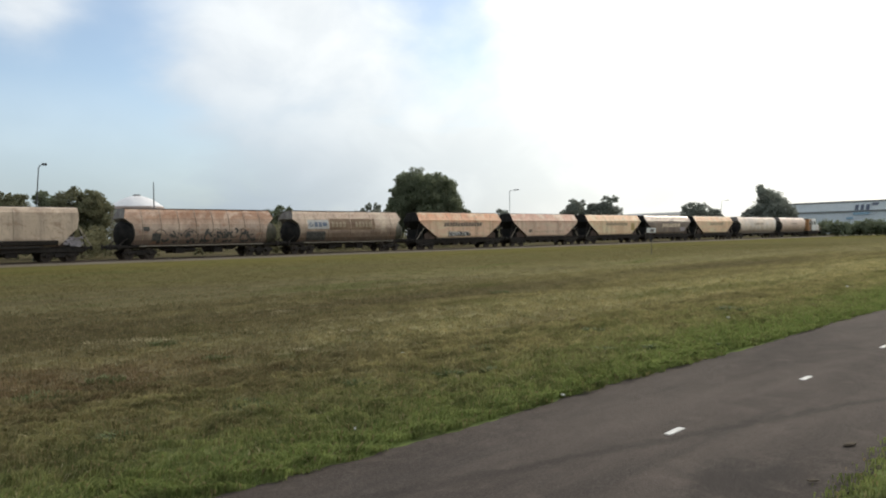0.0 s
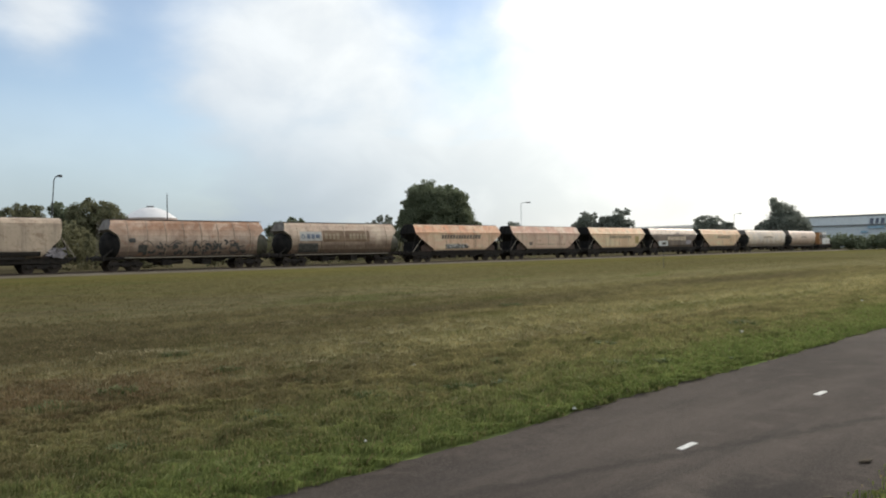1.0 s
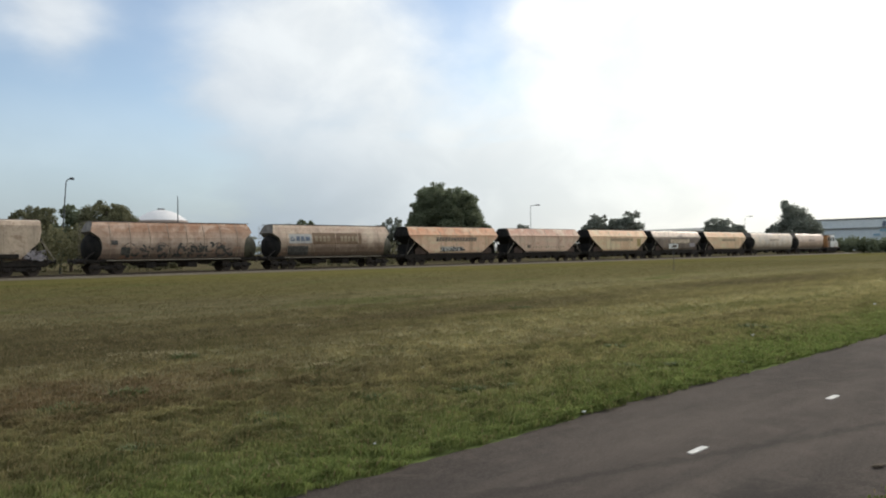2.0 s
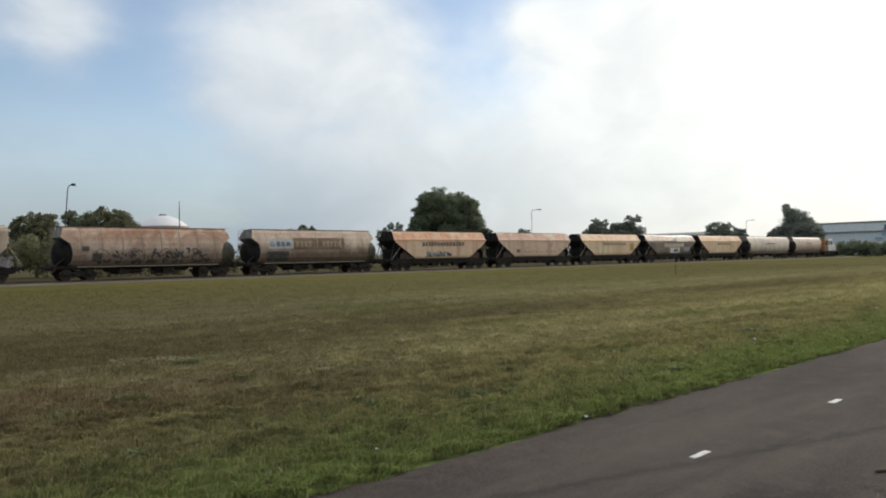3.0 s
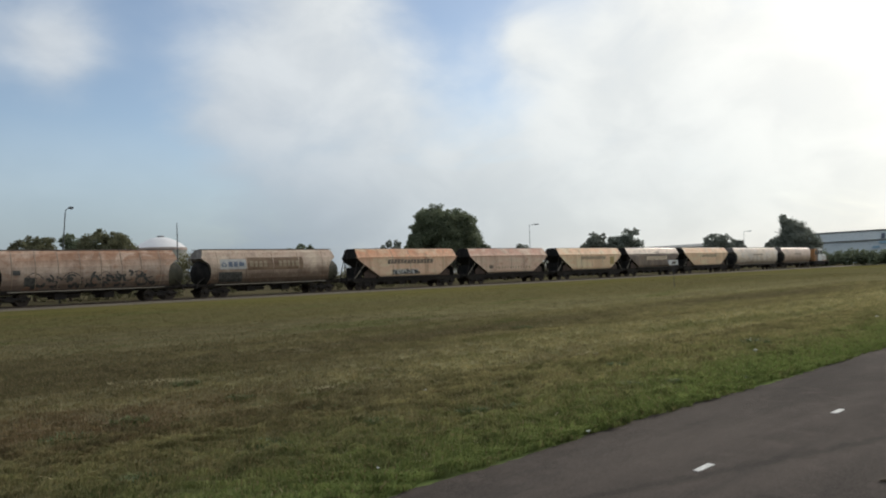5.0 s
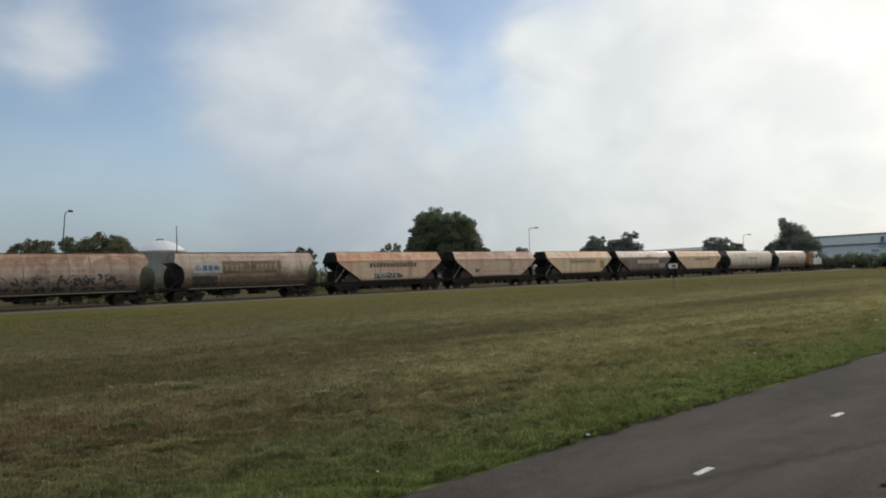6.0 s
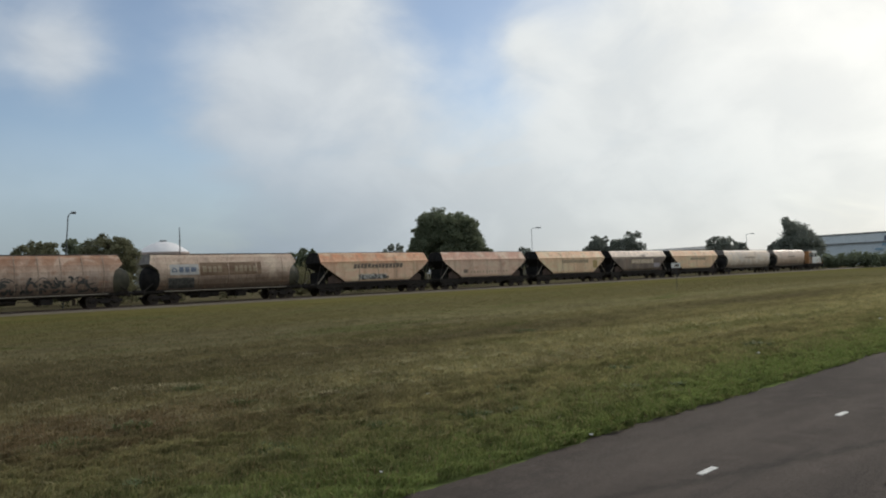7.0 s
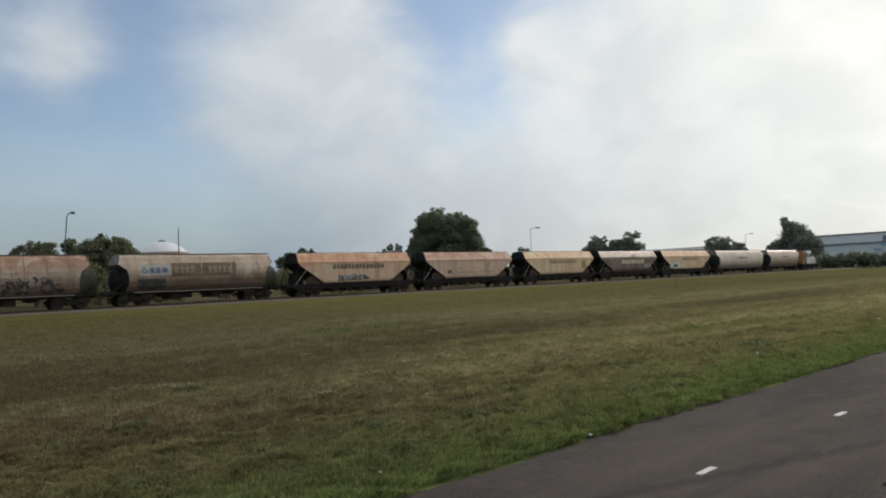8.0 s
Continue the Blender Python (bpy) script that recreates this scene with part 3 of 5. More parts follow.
def lofted(section, reach, half, cols=24):
    """A body whose ends follow reach(z). Material 1 on the two end faces."""
    ring = [(-y, z) for y, z in section] + [(y, z) for y, z in reversed(section[1:-1])]
    bm = bmesh.new()
    grid = []
    for i in range(cols + 1):
        k = -1 + 2 * i / cols
        grid.append([bm.verts.new((k * reach(z, half), y, z)) for y, z in ring])
    n = len(ring)
    for i in range(cols):
        for j in range(n):
            bm.faces.new((grid[i][j], grid[i + 1][j], grid[i + 1][(j + 1) % n], grid[i][(j + 1) % n]))
    for row in (grid[0], grid[-1]):
        half_n = len(section)
        for j in range(half_n - 1):
            a, b, c, d = row[j], row[j + 1], row[(n - j - 1) % n], row[(n - j) % n]
            vs = [a, b, c] + ([d] if d is not a else [])
            if b is c:
                vs = [a, b, d]
            f = bm.faces.new(vs)
            f.material_index = 1
    bmesh.ops.recalc_face_normals(bm, faces=bm.faces)
    return bm


def dome(x, z, r, out, sides=28):
    """A dished tank end."""
    bm = bmesh.new()
    rows = []
    for i in range(7):
        a = i / 6 * math.pi / 2
        rr, xx = r * math.cos(a) ** 0.6, x + out * math.sin(a)
        if i == 6:
            rows.append([bm.verts.new((xx, 0, z))])
        else:
            rows.append([bm.verts.new((xx, rr * math.cos(2 * math.pi * j / sides), z + rr * math.sin(2 * math.pi * j / sides))) for j in range(sides)])
    for p, q in zip(rows, rows[1:]):
        for j in range(sides):
            k = (j + 1) % sides
            bm.faces.new((p[j], p[k], q[k], q[j]) if len(q) > 1 else (p[j], p[k], q[0]))
    bmesh.ops.recalc_face_normals(bm, faces=bm.faces)
    return bm


def wheelset(parent, x):
    """Two flanged wheels on an axle; its origin lies on the axle."""
    bm = bmesh.new()
    rod(bm, (0, -1.0, 0), (0, 1.0, 0), 0.08, sides=8)
    for s in (-1, 1):
        rod(bm, (0, s * 0.69, 0), (0, s * 0.82, 0), 0.46, sides=22)
        rod(bm, (0, s * 0.67, 0), (0, s * 0.70, 0), 0.49, sides=22)
        rod(bm, (0, s * 0.82, 0), (0, s * 0.86, 0), 0.17, sides=12)
        for k in range(4):
            a = k * math.pi / 2
            box(bm, math.cos(a) * 0.28 - 0.05, math.cos(a) * 0.28 + 0.05, s * 0.83 - 0.012, s * 0.83 + 0.012, math.sin(a) * 0.28 - 0.05, math.sin(a) * 0.28 + 0.05)
    ob = part("wheelset", bm, M_WHEEL, parent, "worn steel wheelset", pose(x, 0, 0.46))
    WHEELS.append((ob, x))
    return ob


def bogie(parent, x):
    bm = bmesh.new()
    for s in (-1, 1):
        y = s * 1.0
        box(bm, -1.25, 1.25, y - 0.06, y + 0.06, 0.52, 0.70, 0.03)
        box(bm, -0.38, 0.38, y - 0.07, y + 0.07, 0.34, 0.60, 0.04)
        for k in (-0.9, 0.9):
            box(bm, k - 0.17, k + 0.17, y - 0.10, y + 0.10, 0.34, 0.62, 0.04)
            for q in (-0.24, 0.24):
                rod(bm, (k + q, y, 0.46), (k + q, y, 0.74), 0.075)
        box(bm, -1.42, -1.22, y - 0.05, y + 0.05, 0.45, 0.68, 0.02)
        box(bm, 1.22, 1.42, y - 0.05, y + 0.05, 0.45, 0.68, 0.02)
    box(bm, -0.25, 0.25, -1.0, 1.0, 0.50, 0.82, 0.03)
    ob = part("bogie", bm, M_DARK, parent, "grimy four-wheel bogie", pose(x, 0, 0))
    for k in (-0.9, 0.9):
        wheelset(ob, k)
    return ob


def buffer(parent, x, y, s):
    bm = rodded((x - s * 0.62, y, 1.06), (x - s * 0.25, y, 1.06), 0.13, sides=12)
    rod(bm, (x - s * 0.25, y, 1.06), (x - s * 0.06, y, 1.06), 0.09, sides=12)
    rod(bm, (x - s * 0.06, y, 1.06), (x, y, 1.06), 0.225, sides=16)
    part("buffer", bm, M_DARK, parent)


def underframe(root, half, over, deep=True):
    """Sole bars, end beams, brake gear, buffers and the two bogies."""
    # deep: lower bars and extra boxes, added to fill the shaded gap below
    bm = bmesh.new()
    for s in (-1, 1):
        box(bm, -over + 0.6, over - 0.6, s * 1.12 - 0.05, s * 1.12 + 0.05, 0.76 if deep else 0.97, 1.14, 0.015)
        box(bm, -over + 0.6, over - 0.6, s * 1.16 - 0.07, s * 1.16 + 0.07, 1.10, 1.15)
        box(bm, s * (over - 0.62) - 0.08, s * (over - 0.62) + 0.08, -1.3, 1.3, 0.84, 1.26, 0.02)
    box(bm, -over + 0.6, over - 0.6, -0.45, 0.45, 0.66 if deep else 0.86, 1.12)
    part("underframe", bm, M_DARK, root, "grimy dark steel underframe")
    bm = bmesh.new()
    for k in ((-2.6, -1.0, 0.7, 2.3) if deep else (-2.2, 1.4)):
        box(bm, k - 0.4, k + 0.45, -1.08, -0.55, 0.42, 0.88, 0.04)
        box(bm, k - 0.4, k + 0.45, 0.55, 1.08, 0.42, 0.88, 0.04)
    rod(bm, (-1.9, -0.45, 0.66), (-0.6, -0.45, 0.66), 0.17, sides=12)
    rod(bm, (-3.6, -1.12, 0.72), (3.4, -1.12, 0.70), 0.022, sides=6)
    part("brake_gear", bm, M_DARK, root)
    for s in (-1, 1):
        for y in (-0.875, 0.875):
            buffer(root, s * over, y, s)
        bm = rodded((s * (over - 0.62), 0, 1.0), (s * (over - 0.12), 0, 1.0), 0.055)
        rod(bm, (s * (over - 0.15), 0, 1.03), (s * (over - 0.05), 0, 0.72), 0.04)
        part("coupling", bm, M_DARK, root)
        bogie(root, s * (over - 2.45))


def lettering(parent, section, x0, x1, z0, z1, gap, mat, label, seed=1, off=0.006, wide=0.62, slant=0.0):
    """A row of plain upright blocks, each a part, for a word that is not spelled out."""
    rng = random.Random(seed)
    x = x0
    w = (z1 - z0) * wide
    while x + w * 0.5 < x1:
        ww = w * rng.uniform(0.75, 1.05)
        bm = bmesh.new()
        panel_on(bm, section, x, x + ww, z0 + rng.uniform(0, 0.05), z1 - rng.uniform(0, 0.07), off, slant)
        part("letter_block", bm, mat, parent, label)
        x += ww + gap


def panel_on(bm, section, x0, x1, z0, z1, off=0.005, tilt=0.0):
    """A thin painted rectangle that hugs the near side of the body."""
    n = max(2, int((z1 - z0) / 0.05))
    rows = []
    for i in range(n + 1):
        z = z0 + (z1 - z0) * i / n
        y = -side_y(section, z) - off - 0.004
        rows.append([bm.verts.new((x0 + tilt * i / n, y, z)), bm.verts.new((x1 + tilt * i / n, y, z))])
    for p, q in zip(rows, rows[1:]):
        bm.faces.new((p[0], p[1], q[1], q[0]))


def stroke(bm, section, pts, width, off=0.008):
    """A sprayed line along the near side, from points (x, z), smoothed."""
    fine = []
    for i in range(len(pts) - 1):
        p0, p1, p2, p3 = pts[max(0, i - 1)], pts[i], pts[i + 1], pts[min(len(pts) - 1, i + 2)]
        for k in range(5):
            t = k / 5
            fine.append(tuple(0.5 * (2 * p1[c] + (p2[c] - p0[c]) * t + (2 * p0[c] - 5 * p1[c] + 4 * p2[c] - p3[c]) * t * t
                                     + (3 * p1[c] - p0[c] - 3 * p2[c] + p3[c]) * t ** 3) for c in (0, 1)))
    fine.append(pts[-1])
    prev = None
    for i, (x, z) in enumerate(fine):
        ax, az = fine[max(0, i - 1)]
        bx, bz = fine[min(len(fine) - 1, i + 1)]
        d = math.hypot(bx - ax, bz - az) or 1
        nx, nz = -(bz - az) / d * width / 2, (bx - ax) / d * width / 2
        row = [bm.verts.new((x + s * nx, -side_y(section, z + s * nz) - off - 0.004, z + s * nz)) for s in (-1, 0, 1)]
        if prev:
            bm.faces.new((prev[0], row[0], row[1], prev[1]))
            bm.faces.new((prev[1], row[1], row[2], prev[2]))
        prev = row


def scrawl(parent, section, x0, x1, z0, z1, letters, mat, label, seed, width=0.11):
    """Unreadable tag: a run of rounded outlines with thick dabs and drips in them."""
    rng = random.Random(seed)
    bm = bmesh.new()
    w = (x1 - x0) / letters
    n = 0
    crest = []
    for k in range(letters * 2 + 1):
        crest.append((x0 + k * w / 2, z1 - (0.0 if k % 2 else 0.42) * (z1 - z0) * rng.uniform(0.6, 1.1)))
    for k in range(0, len(crest) - 3, 4):
        stroke(bm, section, crest[k:k + 3], width * 0.5, 0.008)
    for k in range(letters):
        cx = x0 + (k + 0.5) * w
        for i in range(8):
            n += 1
            px, pz = cx + rng.uniform(-0.5, 0.4) * w, z0 + rng.uniform(0.05, 0.75) * (z1 - z0)
            a = rng.uniform(0, 6.28)
            ln = rng.uniform(0.12, 0.36) * w
            bend = rng.uniform(-1.2, 1.2)
            q = [(px, pz), (px + ln * math.cos(a), min(z1, max(z0, pz + ln * math.sin(a)))),
                 (px + ln * (math.cos(a) + math.cos(a + bend)), min(z1, max(z0, pz + ln * (math.sin(a) + math.sin(a + bend)))))]
            stroke(bm, section, q, width * rng.uniform(0.5, 1.9), 0.009 + 0.0004 * n)
    return part("graffiti", bm, mat, parent, label)


WHEELS, MOVERS = [], []


def roof_gear(root, half, z, wide):
    """Loading hatch lids, and the walkway with its edge lip along the roof."""
    bm = bmesh.new()
    box(bm, -half + 0.15, half - 0.15, -wide - 0.06, -wide + 0.10, z - 0.02, z + 0.035)
    box(bm, -half + 0.15, half - 0.15, wide - 0.10, wide + 0.06, z - 0.02, z + 0.035)
    part("roof_walkway", bm, M_ENDGREY, root)
    n = 4
    for k in range(n):
        x = (-half + 1.0) + (2 * half - 2.0) * (k + 0.5) / n
        bm = box(bmesh.new(), x - 1.2, x + 1.2, -0.38, 0.38, z + 0.0, z + 0.06, 0.03)
        part("hatch_lid", bm, M_ENDGREY, root)


def tank_wagon(centre, half, over, paint, label, ribs=7, rusty=False):
    """Round-bellied grain hopper with dished ends."""
    root = thing("hopper_wagon", label, "railway wagon", pose(centre, TRACK_Y, RAIL_Z), "wagons of the train")
    MOVERS.append((root, centre))
    part("tank_body", lofted(TANK, tank_reach, half), [paint, M_ENDGREY], root, smooth=False)
    for s in (-1, 1):
        # end away from the sun gets the shade colour, the other the lit one
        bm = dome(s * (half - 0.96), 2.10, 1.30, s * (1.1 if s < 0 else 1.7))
        part("tank_end", bm, M_END_SHADE if s < 0 else M_END_LIT, root, "dished tank end, black with painted shade" if s < 0 else "olive brown dished tank end, painted as sunlit", smooth=True)
        bm = bmesh.new()
        for y in (-0.25, 0.25):
            rod(bm, (s * (half + 0.12), y + 0.8, 1.2), (s * (half + 0.02), y + 0.8, 4.2), 0.02, sides=6)
        for k in range(9):
            z = 1.4 + 0.31 * k
            rod(bm, (s * (half + 0.1), 0.55, z), (s * (half + 0.1), 1.05, z), 0.015, sides=6)
        part("end_ladder", bm, M_STRUT, root)
        bm = bmesh.new()
        for y in (-1.15, 1.15):
            rod(bm, (s * (over - 0.65), y, 1.2), (s * (half - 0.9), y * 0.95, 2.2), 0.05, sides=6)
        box(bm, s * (over - 1.0) - 0.35, s * (over - 1.0) + 0.35, -1.25, 1.25, 1.16, 1.20)
        part("end_brace", bm, M_DARK, root)
        bm = bmesh.new()
        for x in (over - 2.45,):
            box(bm, s * x - 0.5, s * x + 0.5, -0.95, 0.95, 0.86, 1.5, 0.05)
        part("saddle", bm, M_DARK, root)
    for k in range(ribs):
        x = -half + 1.6 + (2 * half - 3.2) * k / max(1, ribs - 1)
        for s in (-1, 1):
            bm = bmesh.new()
            prev = None
            for y, z in TANK[2:10]:
                row = [bm.verts.new((x + d, s * (y + o), z)) for d, o in ((-0.035, -0.01), (-0.03, 0.028), (0.03, 0.028), (0.035, -0.01))]
                if prev:
                    for i in range(3):
                        bm.faces.new((prev[i], prev[i + 1], row[i + 1], row[i]))
                prev = row
            bmesh.ops.recalc_face_normals(bm, faces=bm.faces)
            part("rib", bm, M_RIB if rusty else paint, root)
    bm = boxed(-half + 1.3, half - 1.3, -1.38, -1.22, 1.06, 1.14)
    part("side_rail", bm, M_STRUT, root, "pale steel side rail")
    for k in (-3.0, -1.0, 1.0, 3.0):
        bm = bmesh.new()
        vs = [bm.verts.new((k + sx * a, sy * b, z)) for a, b, z in ((0.75, 0.7, 1.05), (0.25, 0.3, 0.62)) for sx, sy in ((-1, -1), (1, -1), (1, 1), (-1, 1))]
        for i in range(4):
            bm.faces.new((vs[i], vs[(i + 1) % 4], vs[4 + (i + 1) % 4], vs[4 + i]))
        bm.faces.new(vs[4:])
        bmesh.ops.recalc_face_normals(bm, faces=bm.faces)
        part("discharge_chute", bm, M_DARK, root)
    roof_gear(root, half, 4.27, 0.72)
    underframe(root, half, over, False)
    return root


def hopper_wagon(centre, half, over, paint, label, section=HOPPER, reach=hopper_reach):
    """Flat-sided hopper with sloped ends under an angled roof."""
    root = thing("hopper_wagon", label, "railway wagon", pose(centre, TRACK_Y, RAIL_Z), "wagons of the train")
    MOVERS.append((root, centre))
    # sloped end faces carry their shade as a near-black colour
    part("hopper_body", lofted(section, reach, half), [paint, M_END_SHADE], root)
    for s in (-1, 1):
        for y in (-1.25, 1.25):
            bm = rodded((s * (over - 0.75), y, 1.2), (s * (half - 1.15), y, 2.75), 0.055, sides=6)
            part("end_strut", bm, M_STRUT, root, "pale diagonal steel strut")
            bm = rodded((s * (over - 0.62), y * 0.98, 1.2), (s * (half - 0.15), y * 0.98, 3.1), 0.045, sides=6)
            part("end_post", bm, M_DARK, root)
        # added black plate and bars that stand in for the shade under the slope
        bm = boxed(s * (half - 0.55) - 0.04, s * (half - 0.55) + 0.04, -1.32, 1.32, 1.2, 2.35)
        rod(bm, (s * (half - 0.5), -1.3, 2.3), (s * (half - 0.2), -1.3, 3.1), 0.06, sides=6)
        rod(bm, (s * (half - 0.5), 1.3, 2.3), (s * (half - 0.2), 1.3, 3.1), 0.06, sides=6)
        part("end_bulkhead", bm, M_END_SHADE, root, "black plate filling the shaded wagon end")
        bm = boxed(s * (over - 1.6) - 0.95, s * (over - 1.6) + 0.95, -1.3, 1.3, 1.16, 1.21)
        part("end_platform", bm, M_DARK, root)
        bm = bmesh.new()
        vs = [bm.verts.new(p) for p in ((s * (half - 3.0), -1.2, 1.2), (s * (half - 1.0), -1.2, 1.2), (s * (half - 1.0), -1.2, 1.75), (s * (half - 1.75), -1.2, 2.2))]
        vs2 = [bm.verts.new((v.co.x, -1.14, v.co.z)) for v in vs]
        bm.faces.new(vs)
        bm.faces.new(vs2)
        for i in range(4):
            bm.faces.new((vs[i], vs[(i + 1) % 4], vs2[(i + 1) % 4], vs2[i]))
        bmesh.ops.recalc_face_normals(bm, faces=bm.faces)
        part("gusset_plate", bm, M_GUSSET, root, "dark brown gusset plate")
        bm = bmesh.new()
        for y in (0.3, 0.75):
            rod(bm, (s * (half + 0.12), y, 1.2), (s * (half + 0.05), y, 4.2), 0.02, sides=6)
        for k in range(9):
            rod(bm, (s * (half + 0.1), 0.3, 1.4 + 0.31 * k), (s * (half + 0.1), 0.75, 1.4 + 0.31 * k), 0.015, sides=6)
        part("end_ladder", bm, M_DARK, root)
    bm = boxed(-half + 2.6, half - 2.6, -1.40, 1.40, 1.08, 1.29, 0.02)
    part("sill_beam", bm, M_DARK, root)
    for k in (-0.34, 0.0, 0.34):
        bm = bmesh.new()
        panel_on(bm, section, k * half - 0.03, k * half + 0.03, 1.62, 4.1, 0.012)
        part("side_seam", bm, M_SEAM, root, "dirty welded side seam")
    if section is HOPPER:
        bm = boxed(-half + 0.1, half - 0.1, -1.475, -1.40, 3.30, 3.37, 0.01)
        part("side_crease", bm, paint, root)
    for k in (-2.4, 0.0, 2.4):
        bm = bmesh.new()
        vs = [bm.verts.new((k + sx * a, sy * b, z)) for a, b, z in ((1.0, 0.8, 1.1), (0.3, 0.35, 0.6)) for sx, sy in ((-1, -1), (1, -1), (1, 1), (-1, 1))]
        for i in range(4):
            bm.faces.new((vs[i], vs[(i + 1) % 4], vs[4 + (i + 1) % 4], vs[4 + i]))
        bm.faces.new(vs[4:])
        bmesh.ops.recalc_face_normals(bm, faces=bm.faces)
        part("discharge_chute", bm, M_DARK, root)
    roof_gear(root, half, 4.28, 0.62)
    underframe(root, half, over)
    return root


def locomotive(x0):
    """Short shunter: orange and white cab, a lower white bonnet."""
    mid = x0 + 4.5
    root = thing("locomotive", "orange and white diesel shunting locomotive at the train's end", "locomotive", pose(mid, TRACK_Y, RAIL_Z))
    MOVERS.append((root, mid))
    bm = boxed(-4.1, 4.1, -1.4, 1.4, 0.95, 1.30, 0.04)
    box(bm, -4.15, -3.95, -1.4, 1.4, 0.55, 1.30, 0.03)
    box(bm, 3.95, 4.15, -1.4, 1.4, 0.55, 1.30, 0.03)
    part("running_board", bm, M_DARK, root)
    part("cab", boxed(-3.7, -2.2, -1.4, 1.4, 1.30, 3.95, 0.12), M_ORANGE, root, "orange painted steel cab")
    part("cab_front", boxed(-2.2, 0.75, -1.42, 1.42, 1.30, 4.0, 0.12), M_WHITE, root, "white painted cab section")
    bm = boxed(-3.8, 0.9, -1.36, 1.36, 3.98, 4.12, 0.05)
    part("cab_roof", bm, M_ROOFEDGE, root)
    bm = bmesh.new()
    vs = [bm.verts.new(p) for s in (-1, 1) for p in ((0.75, s * 1.1, 1.3), (3.75, s * 1.1, 1.3), (3.75, s * 1.05, 2.35), (3.3, s * 1.0, 2.75), (0.75, s * 1.0, 3.05))]
    bm.faces.new(vs[:5])
    bm.faces.new(vs[5:])
    for i in range(5):
        bm.faces.new((vs[i], vs[(i + 1) % 5], vs[5 + (i + 1) % 5], vs[5 + i]))
    bmesh.ops.recalc_face_normals(bm, faces=bm.faces)
    part("bonnet", bm, M_WHITE, root, "white sloping engine bonnet")
    part("cab_stripe", boxed(-2.26, -2.05, -1.436, 1.436, 1.32, 3.9), M_DARK, root, "dark painted cab stripe")
    part("cab_door", boxed(-3.35, -2.6, -1.425, -1.36, 1.35, 2.6, 0.02), M_RUSTPATCH, root, "rusty cab door")
    part("bonnet_stripe", boxed(0.80, 3.72, -1.128, -1.06, 1.30, 1.39), M_ORANGE, root, "orange stripe along the bonnet")
    for xa, xb in ((-3.45, -2.5), (-1.9, -1.0), (-0.6, 0.45)):
        part("cab_window", boxed(xa, xb, -1.435, 1.435, 2.7, 3.6, 0.02), M_GLASS, root, "dark cab window")
    part("front_window", boxed(0.70, 0.79, -0.95, 0.95, 3.12, 3.75, 0.02), M_GLASS, root, "dark cab window")
    for k in range(5):
        part("bonnet_door", boxed(0.95 + 0.52 * k, 1.40 + 0.52 * k, -1.125, -1.05, 1.4, 2.35, 0.01), M_WHITE, root)
    for y in (-0.8, 0.8):
        bm = rodded((3.74, y, 2.1), (3.84, y, 2.1), 0.12, sides=14)
        part("headlight", bm, M_GALV, root)
        for s in (-1, 1):
            buffer(root, s * 4.75, y * 1.09, s)
    bm = bmesh.new()
    for x in (0.95, 2.4, 3.9):
        rod(bm, (x, -1.36, 1.3), (x, -1.36, 2.2), 0.02, sides=6)
    rod(bm, (0.95, -1.36, 2.2), (3.9, -1.36, 2.2), 0.02, sides=6)
    part("handrail", bm, M_ORANGE, root)
    part("exhaust", rodded((1.6, 0.3, 2.9), (1.6, 0.3, 3.5), 0.09), M_DARK, root)
    bm = boxed(-3.0, 3.0, -1.1, -0.98, 0.5, 0.96, 0.04)
    box(bm, -3.0, 3.0, 0.98, 1.1, 0.5, 0.96, 0.04)
    frames = part("axle_frame", bm, M_DARK, root)
    for x in (-2.4, 0.0, 2.4):
        wheelset(frames, x)
    return root


